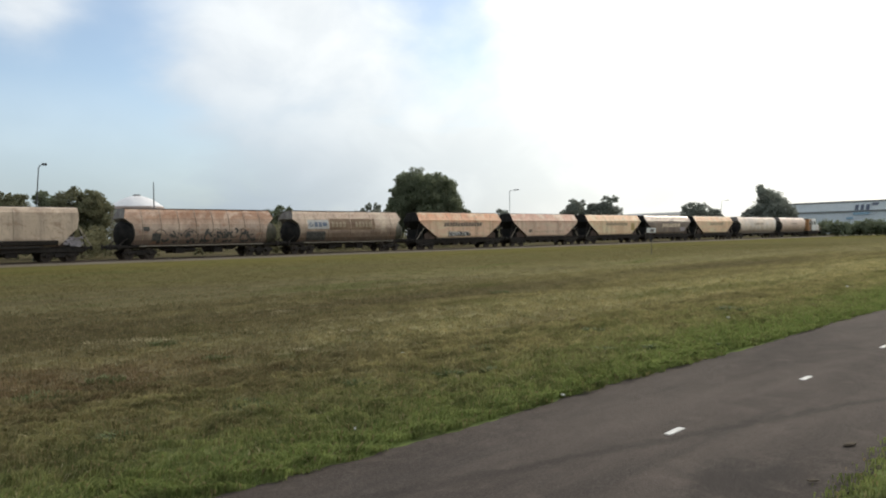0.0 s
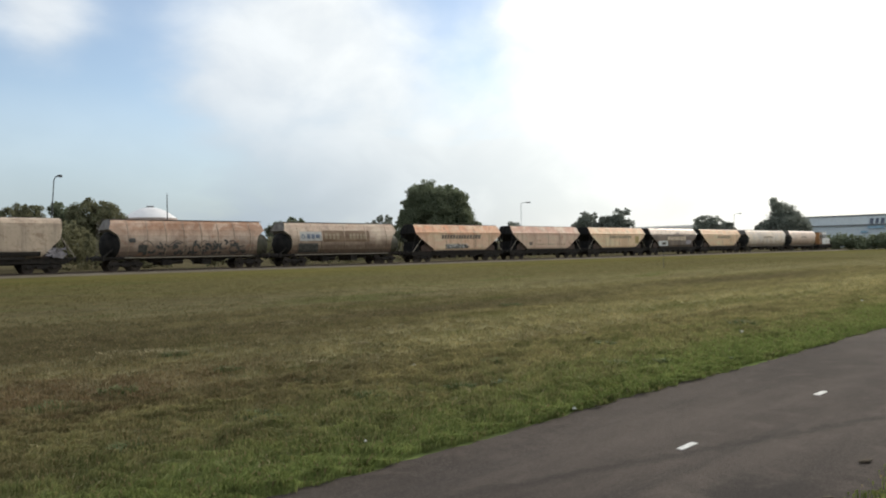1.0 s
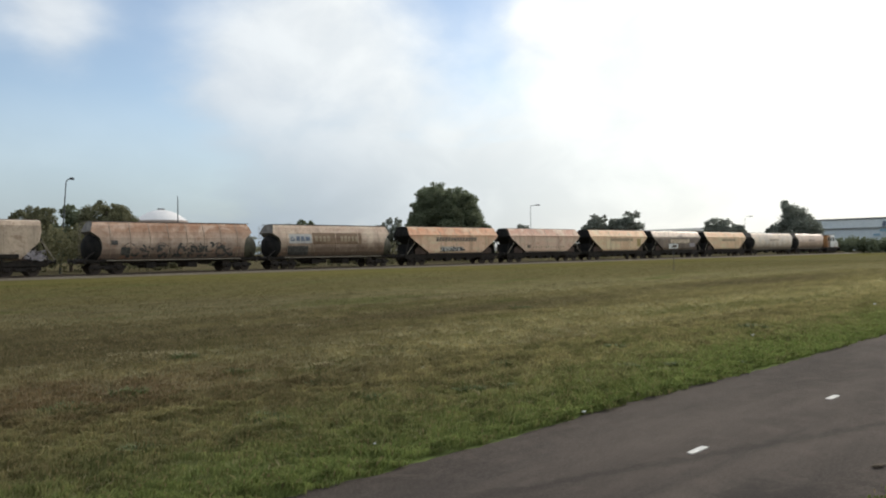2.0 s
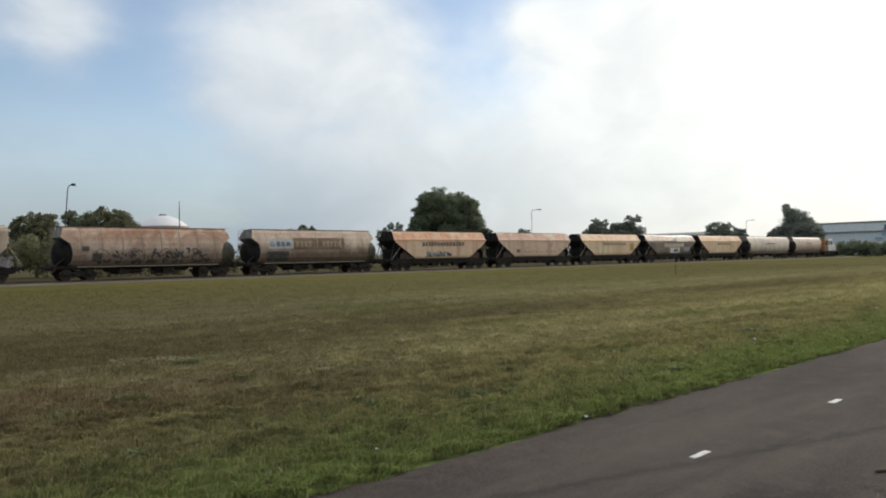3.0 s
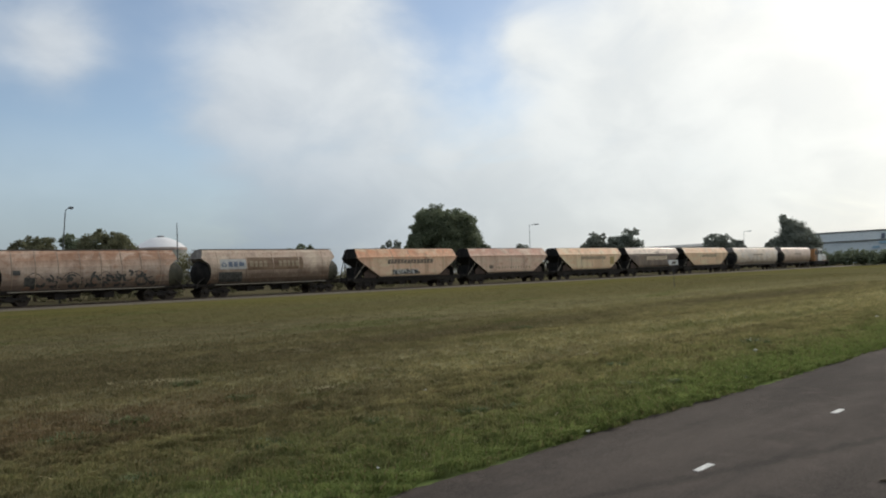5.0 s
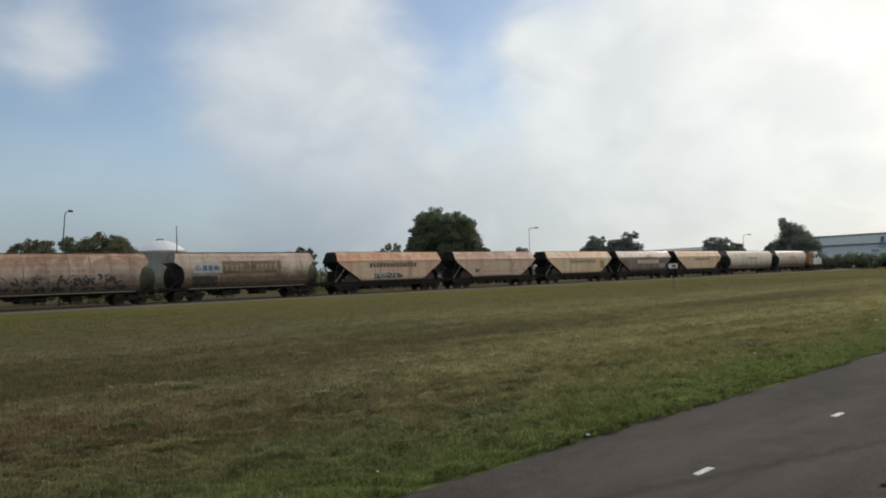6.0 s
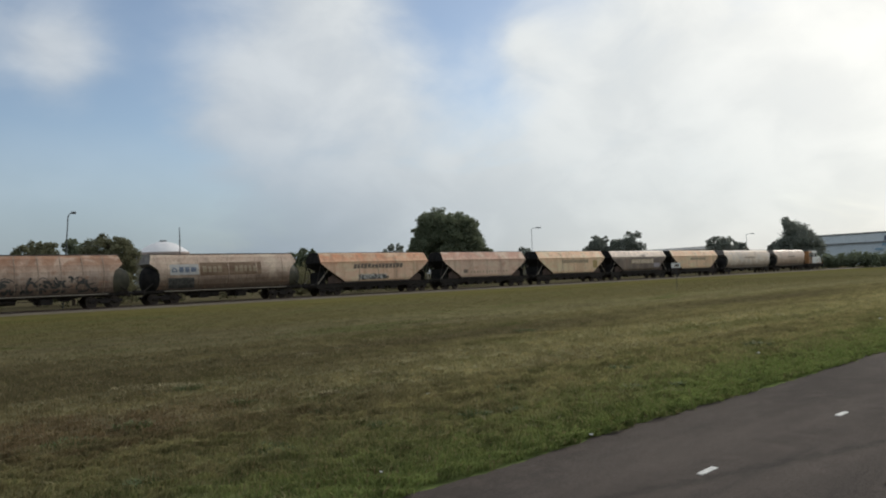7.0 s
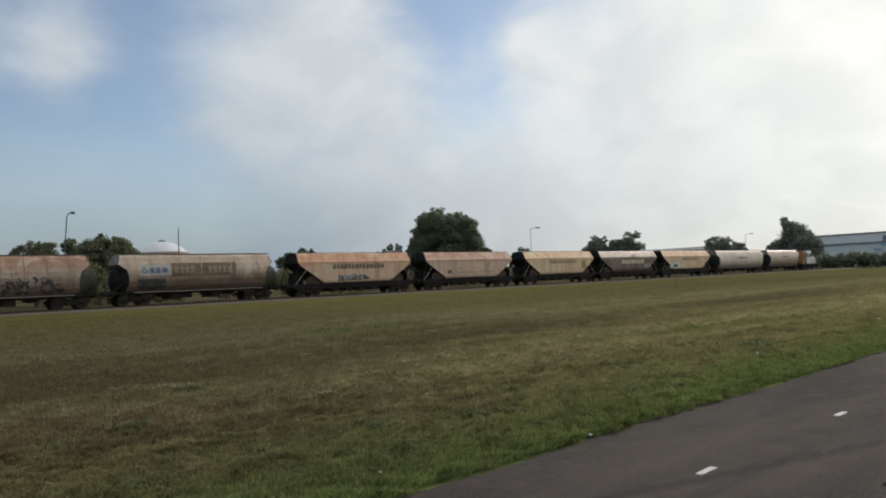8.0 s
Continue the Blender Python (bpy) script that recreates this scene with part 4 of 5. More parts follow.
def make_train():
    P_CREAM = wagon_paint("paint_grey_cream", (0.47, 0.38, 0.295), (0.56, 0.46, 0.36), (0.20, 0.155, 0.12), (0.27, 0.18, 0.12), 0.10, 3.4, 0.75, grime=1.5)
    P_ORANGE = wagon_paint("paint_rusty_orange", (0.38, 0.22, 0.14), (0.56, 0.455, 0.375), (0.15, 0.108, 0.092), (0.33, 0.17, 0.10), 0.10, 3.05, 0.50, grime=2.35, soft=0.7)
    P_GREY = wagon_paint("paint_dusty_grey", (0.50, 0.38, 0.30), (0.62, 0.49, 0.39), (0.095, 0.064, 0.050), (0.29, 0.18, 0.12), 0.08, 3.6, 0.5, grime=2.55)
    P_SALMON = wagon_paint("paint_salmon_cream", (0.66, 0.32, 0.18), (0.74, 0.53, 0.385), (0.60, 0.44, 0.32), (0.44, 0.23, 0.13), 0.08, 3.15, 0.35, grime=1.3, soft=0.8)
    P_PINK = wagon_paint("paint_brown_cream", (0.52, 0.28, 0.20), (0.68, 0.50, 0.39), (0.50, 0.37, 0.28), (0.38, 0.21, 0.14), 0.08, 3.25, 0.4, grime=1.3)
    P_YELLOW = wagon_paint("paint_yellow_cream", (0.76, 0.46, 0.27), (0.78, 0.57, 0.38), (0.64, 0.45, 0.30), (0.44, 0.26, 0.15), 0.06, 3.4, 0.35, grime=1.3)
    # pale upper tone paints the sun's glare on the roof above a grimy side
    P_GLARE = wagon_paint("paint_glare_roof", (0.74, 0.60, 0.48), (0.13, 0.100, 0.082), (0.085, 0.068, 0.056), (0.30, 0.19, 0.12), 0.08, 3.35, 0.55, 0.33, grime=1.7, soft=0.3)
    P_LIGHT = wagon_paint("paint_light_cream", (0.68, 0.56, 0.45), (0.78, 0.68, 0.56), (0.28, 0.225, 0.18), (0.38, 0.26, 0.17), 0.04, 3.6, 0.40, grime=2.0)
    P_ROSE = wagon_paint("paint_rosy_cream", (0.70, 0.55, 0.46), (0.62, 0.48, 0.39), (0.24, 0.185, 0.15), (0.36, 0.22, 0.15), 0.08, 3.5, 0.5, 0.4, grime=2.1)

    w = hopper_wagon(13.2, 7.1, 8.15, P_CREAM, "grey cream flat-sided hopper wagon with sprayed end", BOXY, boxy_reach)
    bm = bmesh.new()
    rng = random.Random(9)
    for k in range(24):
        px, pz = 6.1 + rng.uniform(0, 1.0), 1.3 + rng.uniform(0.0, 0.5)
        pts = [(px + rng.uniform(-0.35, 0.35), pz + rng.uniform(-0.12, 0.25)) for _ in range(4)]
        stroke(bm, [(1.36, 0.0), (1.36, 5.0)], pts, rng.uniform(0.04, 0.13), 0.01 + 0.0015 * k)
    part("graffiti", bm, M_SPRAY_PALE, w, "pale pink and white sprayed scrawl")
    for s in (-1, 1):
        bm = rodded((s * 7.05, -1.28, 2.7), (s * 7.98, -1.28, 1.22), 0.05, sides=6)
        part("end_strut", bm, M_STRUT, w, "pale diagonal steel strut")
    bm = bmesh.new()
    panel_on(bm, BOXY, -5.5, 5.5, 1.33, 1.70, 0.02)
    part("sill_panel", bm, M_DARK, w, "dark lower side panel")

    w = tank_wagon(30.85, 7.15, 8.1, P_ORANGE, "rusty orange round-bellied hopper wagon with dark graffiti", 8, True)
    scrawl(w, TANK, -4.7, 5.6, 1.38, 2.52, 8, M_SPRAY, "dark sprayed scrawl", 5, 0.12)
    bm = bmesh.new()
    panel_on(bm, TANK, -5.6, -5.0, 2.35, 2.72)
    part("data_plate", bm, M_SPRAY, w, "dark square data plate")
    bm = bmesh.new()
    panel_on(bm, TANK, -4.75, -3.9, 1.5, 2.15, 0.01)
    part("data_plate", bm, M_SPRAY, w, "dark square data plate")

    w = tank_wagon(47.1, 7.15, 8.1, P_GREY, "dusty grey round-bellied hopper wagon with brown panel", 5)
    bm = bmesh.new()
    panel_on(bm, TANK, -5.35, -2.75, 2.45, 3.35, 0.004)
    part("pale_panel", bm, M_ENDPALE, w, "pale blue-grey painted panel")
    lettering(w, TANK, -4.55, -2.85, 2.66, 3.16, 0.13, M_BLUE, "worn blue company lettering", seed=4, off=0.010, wide=0.95)
    bm = bmesh.new()
    stroke(bm, TANK, [(-5.2, 2.75), (-5.0, 3.08), (-4.78, 2.75), (-5.2, 2.75)], 0.09, 0.010)
    part("emblem", bm, M_BLUE, w, "worn blue triangular emblem")
    bm = bmesh.new()
    panel_on(bm, TANK, -2.7, 3.25, 2.35, 3.5, 0.004)
    part("brown_panel", bm, M_BROWN, w, "brown painted company panel")
    lettering(w, TANK, -2.45, -0.6, 2.6, 3.2, 0.14, M_LETTER_PALE, "faded pale lettering", seed=2, off=0.010)
    lettering(w, TANK, 0.6, 3.0, 2.6, 3.2, 0.14, M_LETTER_PALE, "faded pale lettering", seed=3, off=0.010)
    bm = bmesh.new()
    panel_on(bm, TANK, -5.4, -3.1, 1.3, 2.2, 0.005, -0.15)
    part("data_plate", bm, M_SPRAY, w, "dark sprayed patch")

    def trade_name(w, mat, sd, x0=-3.4, x1=2.2, z0=2.66, z1=3.12, lab="faded dark company lettering"):
        lettering(w, HOPPER, x0, x1, z0, z1, 0.09, mat, lab, seed=sd, wide=0.85, slant=0.12)

    w = hopper_wagon(64.0, 7.15, 8.15, P_SALMON, "salmon and cream flat-sided hopper wagon with faded lettering")
    trade_name(w, M_LETTER, 7, -3.2, 3.5, 2.62, 3.14)
    scrawl(w, HOPPER, -2.6, 1.3, 1.5, 2.05, 5, M_SPRAY, "dark sprayed outline", 12, 0.09)
    bm = bmesh.new()
    panel_on(bm, HOPPER, -2.4, 1.1, 1.5, 2.0, 0.004)
    part("pale_panel", bm, M_ENDPALE, w, "pale sprayed fill")
    w = hopper_wagon(80.6, 7.2, 8.2, P_PINK, "brown and cream flat-sided hopper wagon")
    lettering(w, HOPPER, -2.8, 3.8, 1.75, 2.05, 0.35, M_LETTER_PALE, "small worn lettering", seed=8)
    bm = bmesh.new()
    panel_on(bm, HOPPER, -4.0, -3.3, 1.8, 2.2)
    part("data_plate", bm, M_LETTER, w, "dark square data plate")
    w = hopper_wagon(97.7, 7.35, 8.3, P_YELLOW, "yellowish cream flat-sided hopper wagon with worn lettering")
    trade_name(w, M_LETTER_PALE, 9, -2.6, 3.4)
    bm = bmesh.new()
    panel_on(bm, HOPPER, 4.4, 5.4, 1.9, 3.0)
    part("data_plate", bm, M_MUSTARD, w, "mustard yellow painted patch")
    w = hopper_wagon(114.3, 7.5, 8.3, P_GLARE, "grimy hopper wagon with sun glare painted on its roof")
    trade_name(w, M_LETTER_CREAM, 10, -2.4, 3.6, 2.35, 3.0, "pale sprayed blocks with a painted glow")
    bm = bmesh.new()
    panel_on(bm, HOPPER, 3.6, 5.4, 1.75, 2.35)
    part("pale_panel", bm, M_SPRAY_PALE, w, "pale sprayed patch")
    w = hopper_wagon(131.3, 7.6, 8.4, P_YELLOW, "light cream flat-sided hopper wagon")
    trade_name(w, M_LETTER_PALE, 11, -2.0, 3.0)
    w = tank_wagon(151.1, 9.5, 10.3, P_LIGHT, "long light cream round-bellied hopper wagon", 0)
    lettering(w, TANK, -2.0, 2.5, 2.75, 3.1, 0.12, M_BROWN, "worn brown lettering", seed=13)
    w = tank_wagon(170.0, 7.55, 8.4, P_ROSE, "rosy cream round-bellied hopper wagon beside the locomotive", 0)
    lettering(w, TANK, -1.5, 2.0, 2.75, 3.1, 0.12, M_BROWN, "worn brown lettering", seed=14)
    locomotive(178.4)


M_SEAM = worn("dirty_seam", (0.20, 0.155, 0.115), (0.34, 0.27, 0.20), 2.5, 0.6)
# sprayed letters, lightened to cream for the warm reflection on them
M_LETTER_CREAM = worn("cream_spray_glow", (0.72, 0.60, 0.45), (0.50, 0.38, 0.27), 2.5, 0.5)
M_MUSTARD = worn("mustard_patch", (0.46, 0.34, 0.14), (0.36, 0.25, 0.10), 2.5, 0.6)
M_GUSSET = worn("dark_brown_plate", (0.050, 0.032, 0.026), (0.095, 0.060, 0.046), 3, 0.7)
M_RIB = worn("rusty_rib", (0.28, 0.20, 0.15), (0.40, 0.31, 0.24), 3, 0.6)
M_ENDPALE = worn("pale_panel_paint", (0.52, 0.51, 0.50), (0.42, 0.40, 0.38), 3, 0.6)
M_RUSTPATCH = worn("rusty_patch", (0.20, 0.13, 0.085), (0.30, 0.21, 0.15), 2, 0.7)


# ------------------------------------------------------------------ trees and hedges
def leaf_cloud(lobes, count, size, seed, tufts=16):
    """Many small leaves: each lobe (x, y, z, rx, ry, rz) carries tufts of its own round a leafy core."""
    rng = np.random.default_rng(seed)
    L = np.array(lobes, dtype=float)
    n_lobe = len(L)
    way = rng.normal(0, 1, (n_lobe, tufts, 3))
    way /= np.linalg.norm(way, axis=2)[:, :, None]
    far = rng.uniform(0.62, 0.98, (n_lobe, tufts))[:, :, None]
    mid = (L[:, None, :3] + way * far * L[:, None, 3:]).reshape(-1, 3)
    wide = np.repeat(L[:, 3:].mean(1), tufts) * rng.uniform(0.20, 0.46, n_lobe * tufts)
    share = wide ** 2
    pick = rng.choice(len(mid), count, p=share / share.sum())
    d = rng.normal(0, 1, (count, 3))
    d /= np.linalg.norm(d, axis=1)[:, None]
    d[:, 2] *= 0.8
    c = mid[pick] + d * (wide[pick] * rng.uniform(0, 1, count) ** 0.45)[:, None]
    # leafy core
    inner = rng.uniform(0, 1, count) < 0.28
    which = pick // tufts
    core = L[which, :3] + d * L[which, 3:] * rng.uniform(0.55, 0.85, count)[:, None]
    c[inner] = core[inner]
    keep = c[:, 2] > 0.15
    c, d = c[keep], d[keep]
    n = len(c)
    q = rng.normal(0, 0.75, (n, 3)) + d * 0.6 + np.array([0, 0, 0.25])
    q /= np.linalg.norm(q, axis=1)[:, None]
    a = np.cross(q, rng.normal(0, 1, (n, 3)))
    a /= np.linalg.norm(a, axis=1)[:, None]
    b = np.cross(q, a)
    s = size * rng.uniform(0.5, 1.3, n)[:, None]
    return np.stack([c - a * s, c - b * s * 0.6 + q * s * 0.15, c + a * s, c + b * s * 0.6 + q * s * 0.15], 1)


def quads(name, v, mat):
    n = len(v)
    me = bpy.data.meshes.new(name)
    me.vertices.add(n * 4)
    me.vertices.foreach_set("co", v.reshape(-1).astype(np.float32))
    me.loops.add(n * 4)
    me.loops.foreach_set("vertex_index", np.arange(n * 4, dtype=np.int32))
    me.polygons.add(n)
    me.polygons.foreach_set("loop_start", np.arange(0, n * 4, 4, dtype=np.int32))
    me.materials.append(mat)
    me.update(calc_edges=True)
    return me


def tree(az, dist, width, height, label, seed, mat, count=5000, size=0.30, low=0.12, lean=0.0, shape=None, ragged=False, name="tree"):
    """Trunk, limbs and a crown of lobes; low: where the crown begins, as a share of the height."""
    rng = random.Random(seed)
    x, y = bearing(az, dist)
    root = thing(name, label, "tree" if name == "tree" else "bush", pose(x, y, 0, 0, 0, HEADING - az - 90))
    z0 = height * low
    bm = bmesh.new()
    rod(bm, (0, 0, -0.1), (lean * 0.3, 0, height * 0.45), 0.028 * height, 0.016 * height, 10)
    rod(bm, (lean * 0.3, 0, height * 0.44), (lean * 0.7, 0, height * 0.85), 0.016 * height, 0.004 * height, 8)
    lobes = []
    n = 15 if width < 10 else 40
    for k in range(n):
        t = (k + 0.5) / n
        z = z0 + (height - z0) * (0.12 + 0.80 * t)
        bulge = math.sin(math.pi * min(1.0, 0.22 + 0.70 * t)) ** 0.55
        rad = width / 2 * bulge
        a = k * 2.4 + rng.uniform(-0.5, 0.5)
        off = rad * 0.60
        lr = max(0.16 * width, rad * rng.uniform(0.42, 0.62)) * (0.82 if ragged else 0.72 if width > 10 else 1.0)
        if ragged or width > 10:
            z += rng.uniform(-0.07, 0.05) * height
            off = rad * rng.uniform(0.55, 0.82)
        cx, cy = lean * t + off * math.cos(a), off * math.sin(a)
        top = min(lr * 0.85, height - z)
        lobes.append((cx, cy, z, lr, lr, max(0.3, top)))
        rod(bm, (lean * t * 0.5, 0, z * 0.62), (cx, cy, z), 0.008 * height, 0.003 * height, 6)
    lobes.append((lean * 0.5, 0, (z0 + height) / 2, width * 0.30, width * 0.30, (height - z0) * 0.44))
    if shape:
        lobes = [(x, depth * rng.uniform(0.5, 1.0) * math.sqrt(max(0.1, 1 - (2 * x / width) ** 2)), z, r, r, min(r, 0.9 * z))
                 for x, z, r in shape for depth in (-0.28 * width, 0.0, 0.28 * width)]
    part("trunk", bm, M_BARK, root)
    crown = new("crown", quads("crown", leaf_cloud(lobes, count, size, seed), mat))
    crown.parent = root
    return root


def shrub_row(name, label, places, mat, size, per, seed, kind="stuff"):
    """A dense run of shrubs as one growth: places are (x, y, radius, height)."""
    rng = random.Random(seed)
    lobes = []
    for x, y, r, h in places:
        for k in range(4):
            lobes.append((x + rng.uniform(-0.6, 0.6) * r, y + rng.uniform(-0.6, 0.6) * r, h * rng.uniform(0.25, 0.68), r * rng.uniform(0.5, 0.8), r * rng.uniform(0.5, 0.8), h * 0.34))
    ob = new(name, quads(name, leaf_cloud(lobes, per * len(places), size, seed), mat))
    tagged(ob, label, "shrubs", kind=kind)
    return ob


def make_trees():
    tree(0.0, 130, 13.4, 13.8, "large round dark green tree behind the train", 1, M_LEAF, 95000, 0.17, 0.10,
         shape=((-3.0, 11.5, 1.9), (-1.1, 11.9, 1.7), (1.0, 11.1, 1.8), (3.0, 11.2, 1.7), (4.5, 10.1, 1.7), (5.2, 7.6, 1.8), (-4.2, 9.7, 1.5), (-5.2, 7.8, 1.3), (-4.6, 6.2, 1.9),
                (0.0, 9.2, 3.0), (2.5, 8.2, 3.0), (-2.0, 8.2, 3.0), (0.5, 5.0, 4.0), (-3.2, 4.8, 2.6), (4.2, 5.0, 2.6)))
    tree(3.1, 128, 3.6, 6.9, "small bushy green tree beside the large tree", 2, M_LEAF, 4500, 0.25, 0.05)
    tree(-2.4, 134, 4.2, 8.0, "small bushy green tree beside the large tree", 3, M_LEAF, 4500, 0.25, 0.05)
    tree(-4.1, 150, 6.6, 8.7, "small dark tree behind the train", 4, M_LEAF_HAZE, 6000, 0.24, 0.15, ragged=True)
    tree(-12.0, 118, 4.6, 6.5, "small ragged tree behind the train", 5, M_LEAF, 7000, 0.20, 0.12)
    tree(-10.8, 119, 4.6, 7.1, "small ragged tree behind the train", 15, M_LEAF, 7000, 0.20, 0.12)
    tree(-29.2, 96, 6.0, 7.6, "broad olive green tree behind the wagons", 6, M_LEAF_PALE, 26000, 0.14, 0.06)
    tree(-27.0, 93, 3.8, 7.8, "dark green pointed tree behind the wagons", 7, M_LEAF, 6000, 0.20, 0.06, ragged=True)
    tree(-24.7, 90, 7.2, 7.8, "broad olive green tree behind the wagons", 8, M_LEAF_PALE, 32000, 0.14, 0.04)
    tree(6.0, 180, 6.0, 8.3, "small far tree behind the train", 9, M_LEAF_HAZE, 4000, 0.28, 0.12, ragged=True)
    tree(11.7, 200, 9.0, 11.1, "far tree with a ragged crown, greyed by painted haze", 10, M_LEAF_HAZE, 14000, 0.24, 0.10, ragged=True)
    tree(13.2, 204, 5.5, 10.6, "far tree with a ragged crown, greyed by painted haze", 17, M_LEAF_HAZE, 6000, 0.32, 0.10, ragged=True)
    tree(14.1, 202, 9.0, 11.9, "far tree with a ragged crown, greyed by painted haze", 11, M_LEAF_HAZE, 14000, 0.24, 0.10, ragged=True)
    tree(20.55, 230, 9.6, 10.6, "round far dark green tree", 12, M_LEAF_HAZE, 14000, 0.25, 0.08)
    tree(21.75, 232, 5.6, 8.8, "round far dark green tree", 13, M_LEAF_HAZE, 5000, 0.34, 0.08)
    tree(25.55, 250, 15.5, 16.0, "tall dark windswept tree with a leaning peak", 14, M_LEAF_HAZE, 26000, 0.26, 0.06, lean=-1.5,
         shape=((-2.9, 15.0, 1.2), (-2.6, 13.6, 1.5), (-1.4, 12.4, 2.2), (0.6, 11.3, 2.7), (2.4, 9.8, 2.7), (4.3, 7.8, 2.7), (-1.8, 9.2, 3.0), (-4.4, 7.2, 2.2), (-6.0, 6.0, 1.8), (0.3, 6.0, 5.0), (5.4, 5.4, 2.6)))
    tree(24.15, 246, 6.0, 8.6, "low bushy tree beside the tall tree", 16, M_LEAF_HAZE, 4500, 0.36, 0.05)
    rng = random.Random(4)
    places = []
    for k in range(30):
        x = -8 + 2.3 * k
        h = 4.3 + rng.uniform(-0.9, 0.7) - (1.2 if x > 50 else 0)
        places.append((x, 74 + rng.uniform(-2, 3), rng.uniform(1.5, 2.4), max(1.8, h)))
    shrub_row("shrubs", "olive green wild shrubs along the far side of the track", places, M_LEAF_SHRUB, 0.15, 1300, 21)
    places = []
    for k in range(34):
        x = 60 + 3.6 * k
        places.append((x, 80 + rng.uniform(-2, 4) + 0.05 * k, rng.uniform(1.6, 2.5), rng.uniform(2.4, 3.7)))
    shrub_row("shrubs", "low scrub beyond the railway track", places, M_LEAF_SHRUB, 0.2, 520, 22)
    places = []
    for k in range(46):
        az = 26.0 + 0.30 * k
        x, y = bearing(az, 213 - 1.2 * k * 0.5 + rng.uniform(-2, 2))
        places.append((x, y, rng.uniform(2.0, 2.8), rng.uniform(3.6, 4.3)))
    shrub_row("hedge", "long dark green hedge before the warehouse", places, M_LEAF, 0.26, 750, 23)


# ------------------------------------------------------------------ buildings, posts
def make_warehouse():
    x0, y0 = bearing(25.4, 330)
    x1, y1 = bearing(41.0, 300)
    ln = math.hypot(x1 - x0, y1 - y0)
    turn = math.degrees(math.atan2(y1 - y0, x1 - x0))
    root = thing("warehouse", "long pale blue-grey clad warehouse with a dark roof edge", "building", pose(x0, y0, 0, 0, 0, turn))
    # local y+ points away from the field
    h, mid, deep = 12.3, 8.3, 60
    part("lower_wall", boxed(0, ln, 0, deep, 0, mid), M_CLAD_LOW, root)
    part("upper_wall", boxed(-0.05, ln + 0.05, -0.25, deep, mid + 0.004, h - 0.6), M_CLAD, root)
    part("cornice", boxed(-0.1, ln + 0.1, -0.4, deep + 0.1, h - 0.6, h), M_ROOFEDGE, root)
    part("band", boxed(0, ln, -0.42, -0.26, mid - 0.15, mid + 0.35), M_ROOFEDGE, root)
    n = int(ln / 6)
    for k in range(n):
        part("cladding_joint", boxed(6 * k + 2.9, 6 * k + 3.05, -0.29, -0.24, mid + 0.4, h - 0.62), M_CLAD_LOW, root)
    # company sign, plain shapes
    for xa, xb, za, zb in ((33.3, 34.8, 8.8, 10.8), (35.3, 36.6, 8.8, 10.8), (37.1, 38.6, 8.8, 10.8), (39.2, 41.6, 10.4, 11.3), (32.5, 38.5, 7.0, 8.0), (30.0, 32.8, 5.4, 6.2)):
        bm = bmesh.new()
        vs = [bm.verts.new(p) for p in ((xa, -0.46, za), (xb - 0.3, -0.46, za), (xb, -0.46, zb), (xa + 0.3, -0.46, zb))]
        bm.faces.new(vs)
        r = bmesh.ops.extrude_face_region(bm, geom=list(bm.faces))
        for v in [g for g in r["geom"] if isinstance(g, bmesh.types.BMVert)]:
            v.co.y = -0.30
        bmesh.ops.recalc_face_normals(bm, faces=bm.faces)
        part("sign_shape", bm, M_SKYBLUE if zb < 8.5 else M_BLUE, root, "plain blue sign shape")


def make_shed():
    x0, y0 = bearing(14.6, 350)
    x1, y1 = bearing(20.4, 352)
    ln = math.hypot(x1 - x0, y1 - y0)
    root = thing("storage_shed", "long low tan storage shed far behind the trees", "building",
                 pose(x0, y0, 0, 0, 0, math.degrees(math.atan2(y1 - y0, x1 - x0))))
    part("wall", boxed(0, ln, 0, 30, 0, 9.6), M_SHED, root)
    bm = bmesh.new()
    vs = [bm.verts.new(p) for p in ((-0.3, -0.5, 9.6), (ln + 0.3, -0.5, 9.6), (ln + 0.3, 15, 11.4), (-0.3, 15, 10.6), (ln + 0.3, 30.5, 9.6), (-0.3, 30.5, 9.6))]
    for f in ((0, 1, 2, 3), (3, 2, 4, 5), (0, 3, 5), (1, 4, 2), (0, 5, 4, 1)):
        bm.faces.new([vs[i] for i in f])
    bmesh.ops.recalc_face_normals(bm, faces=bm.faces)
    part("roof", bm, M_ROOFEDGE, root)


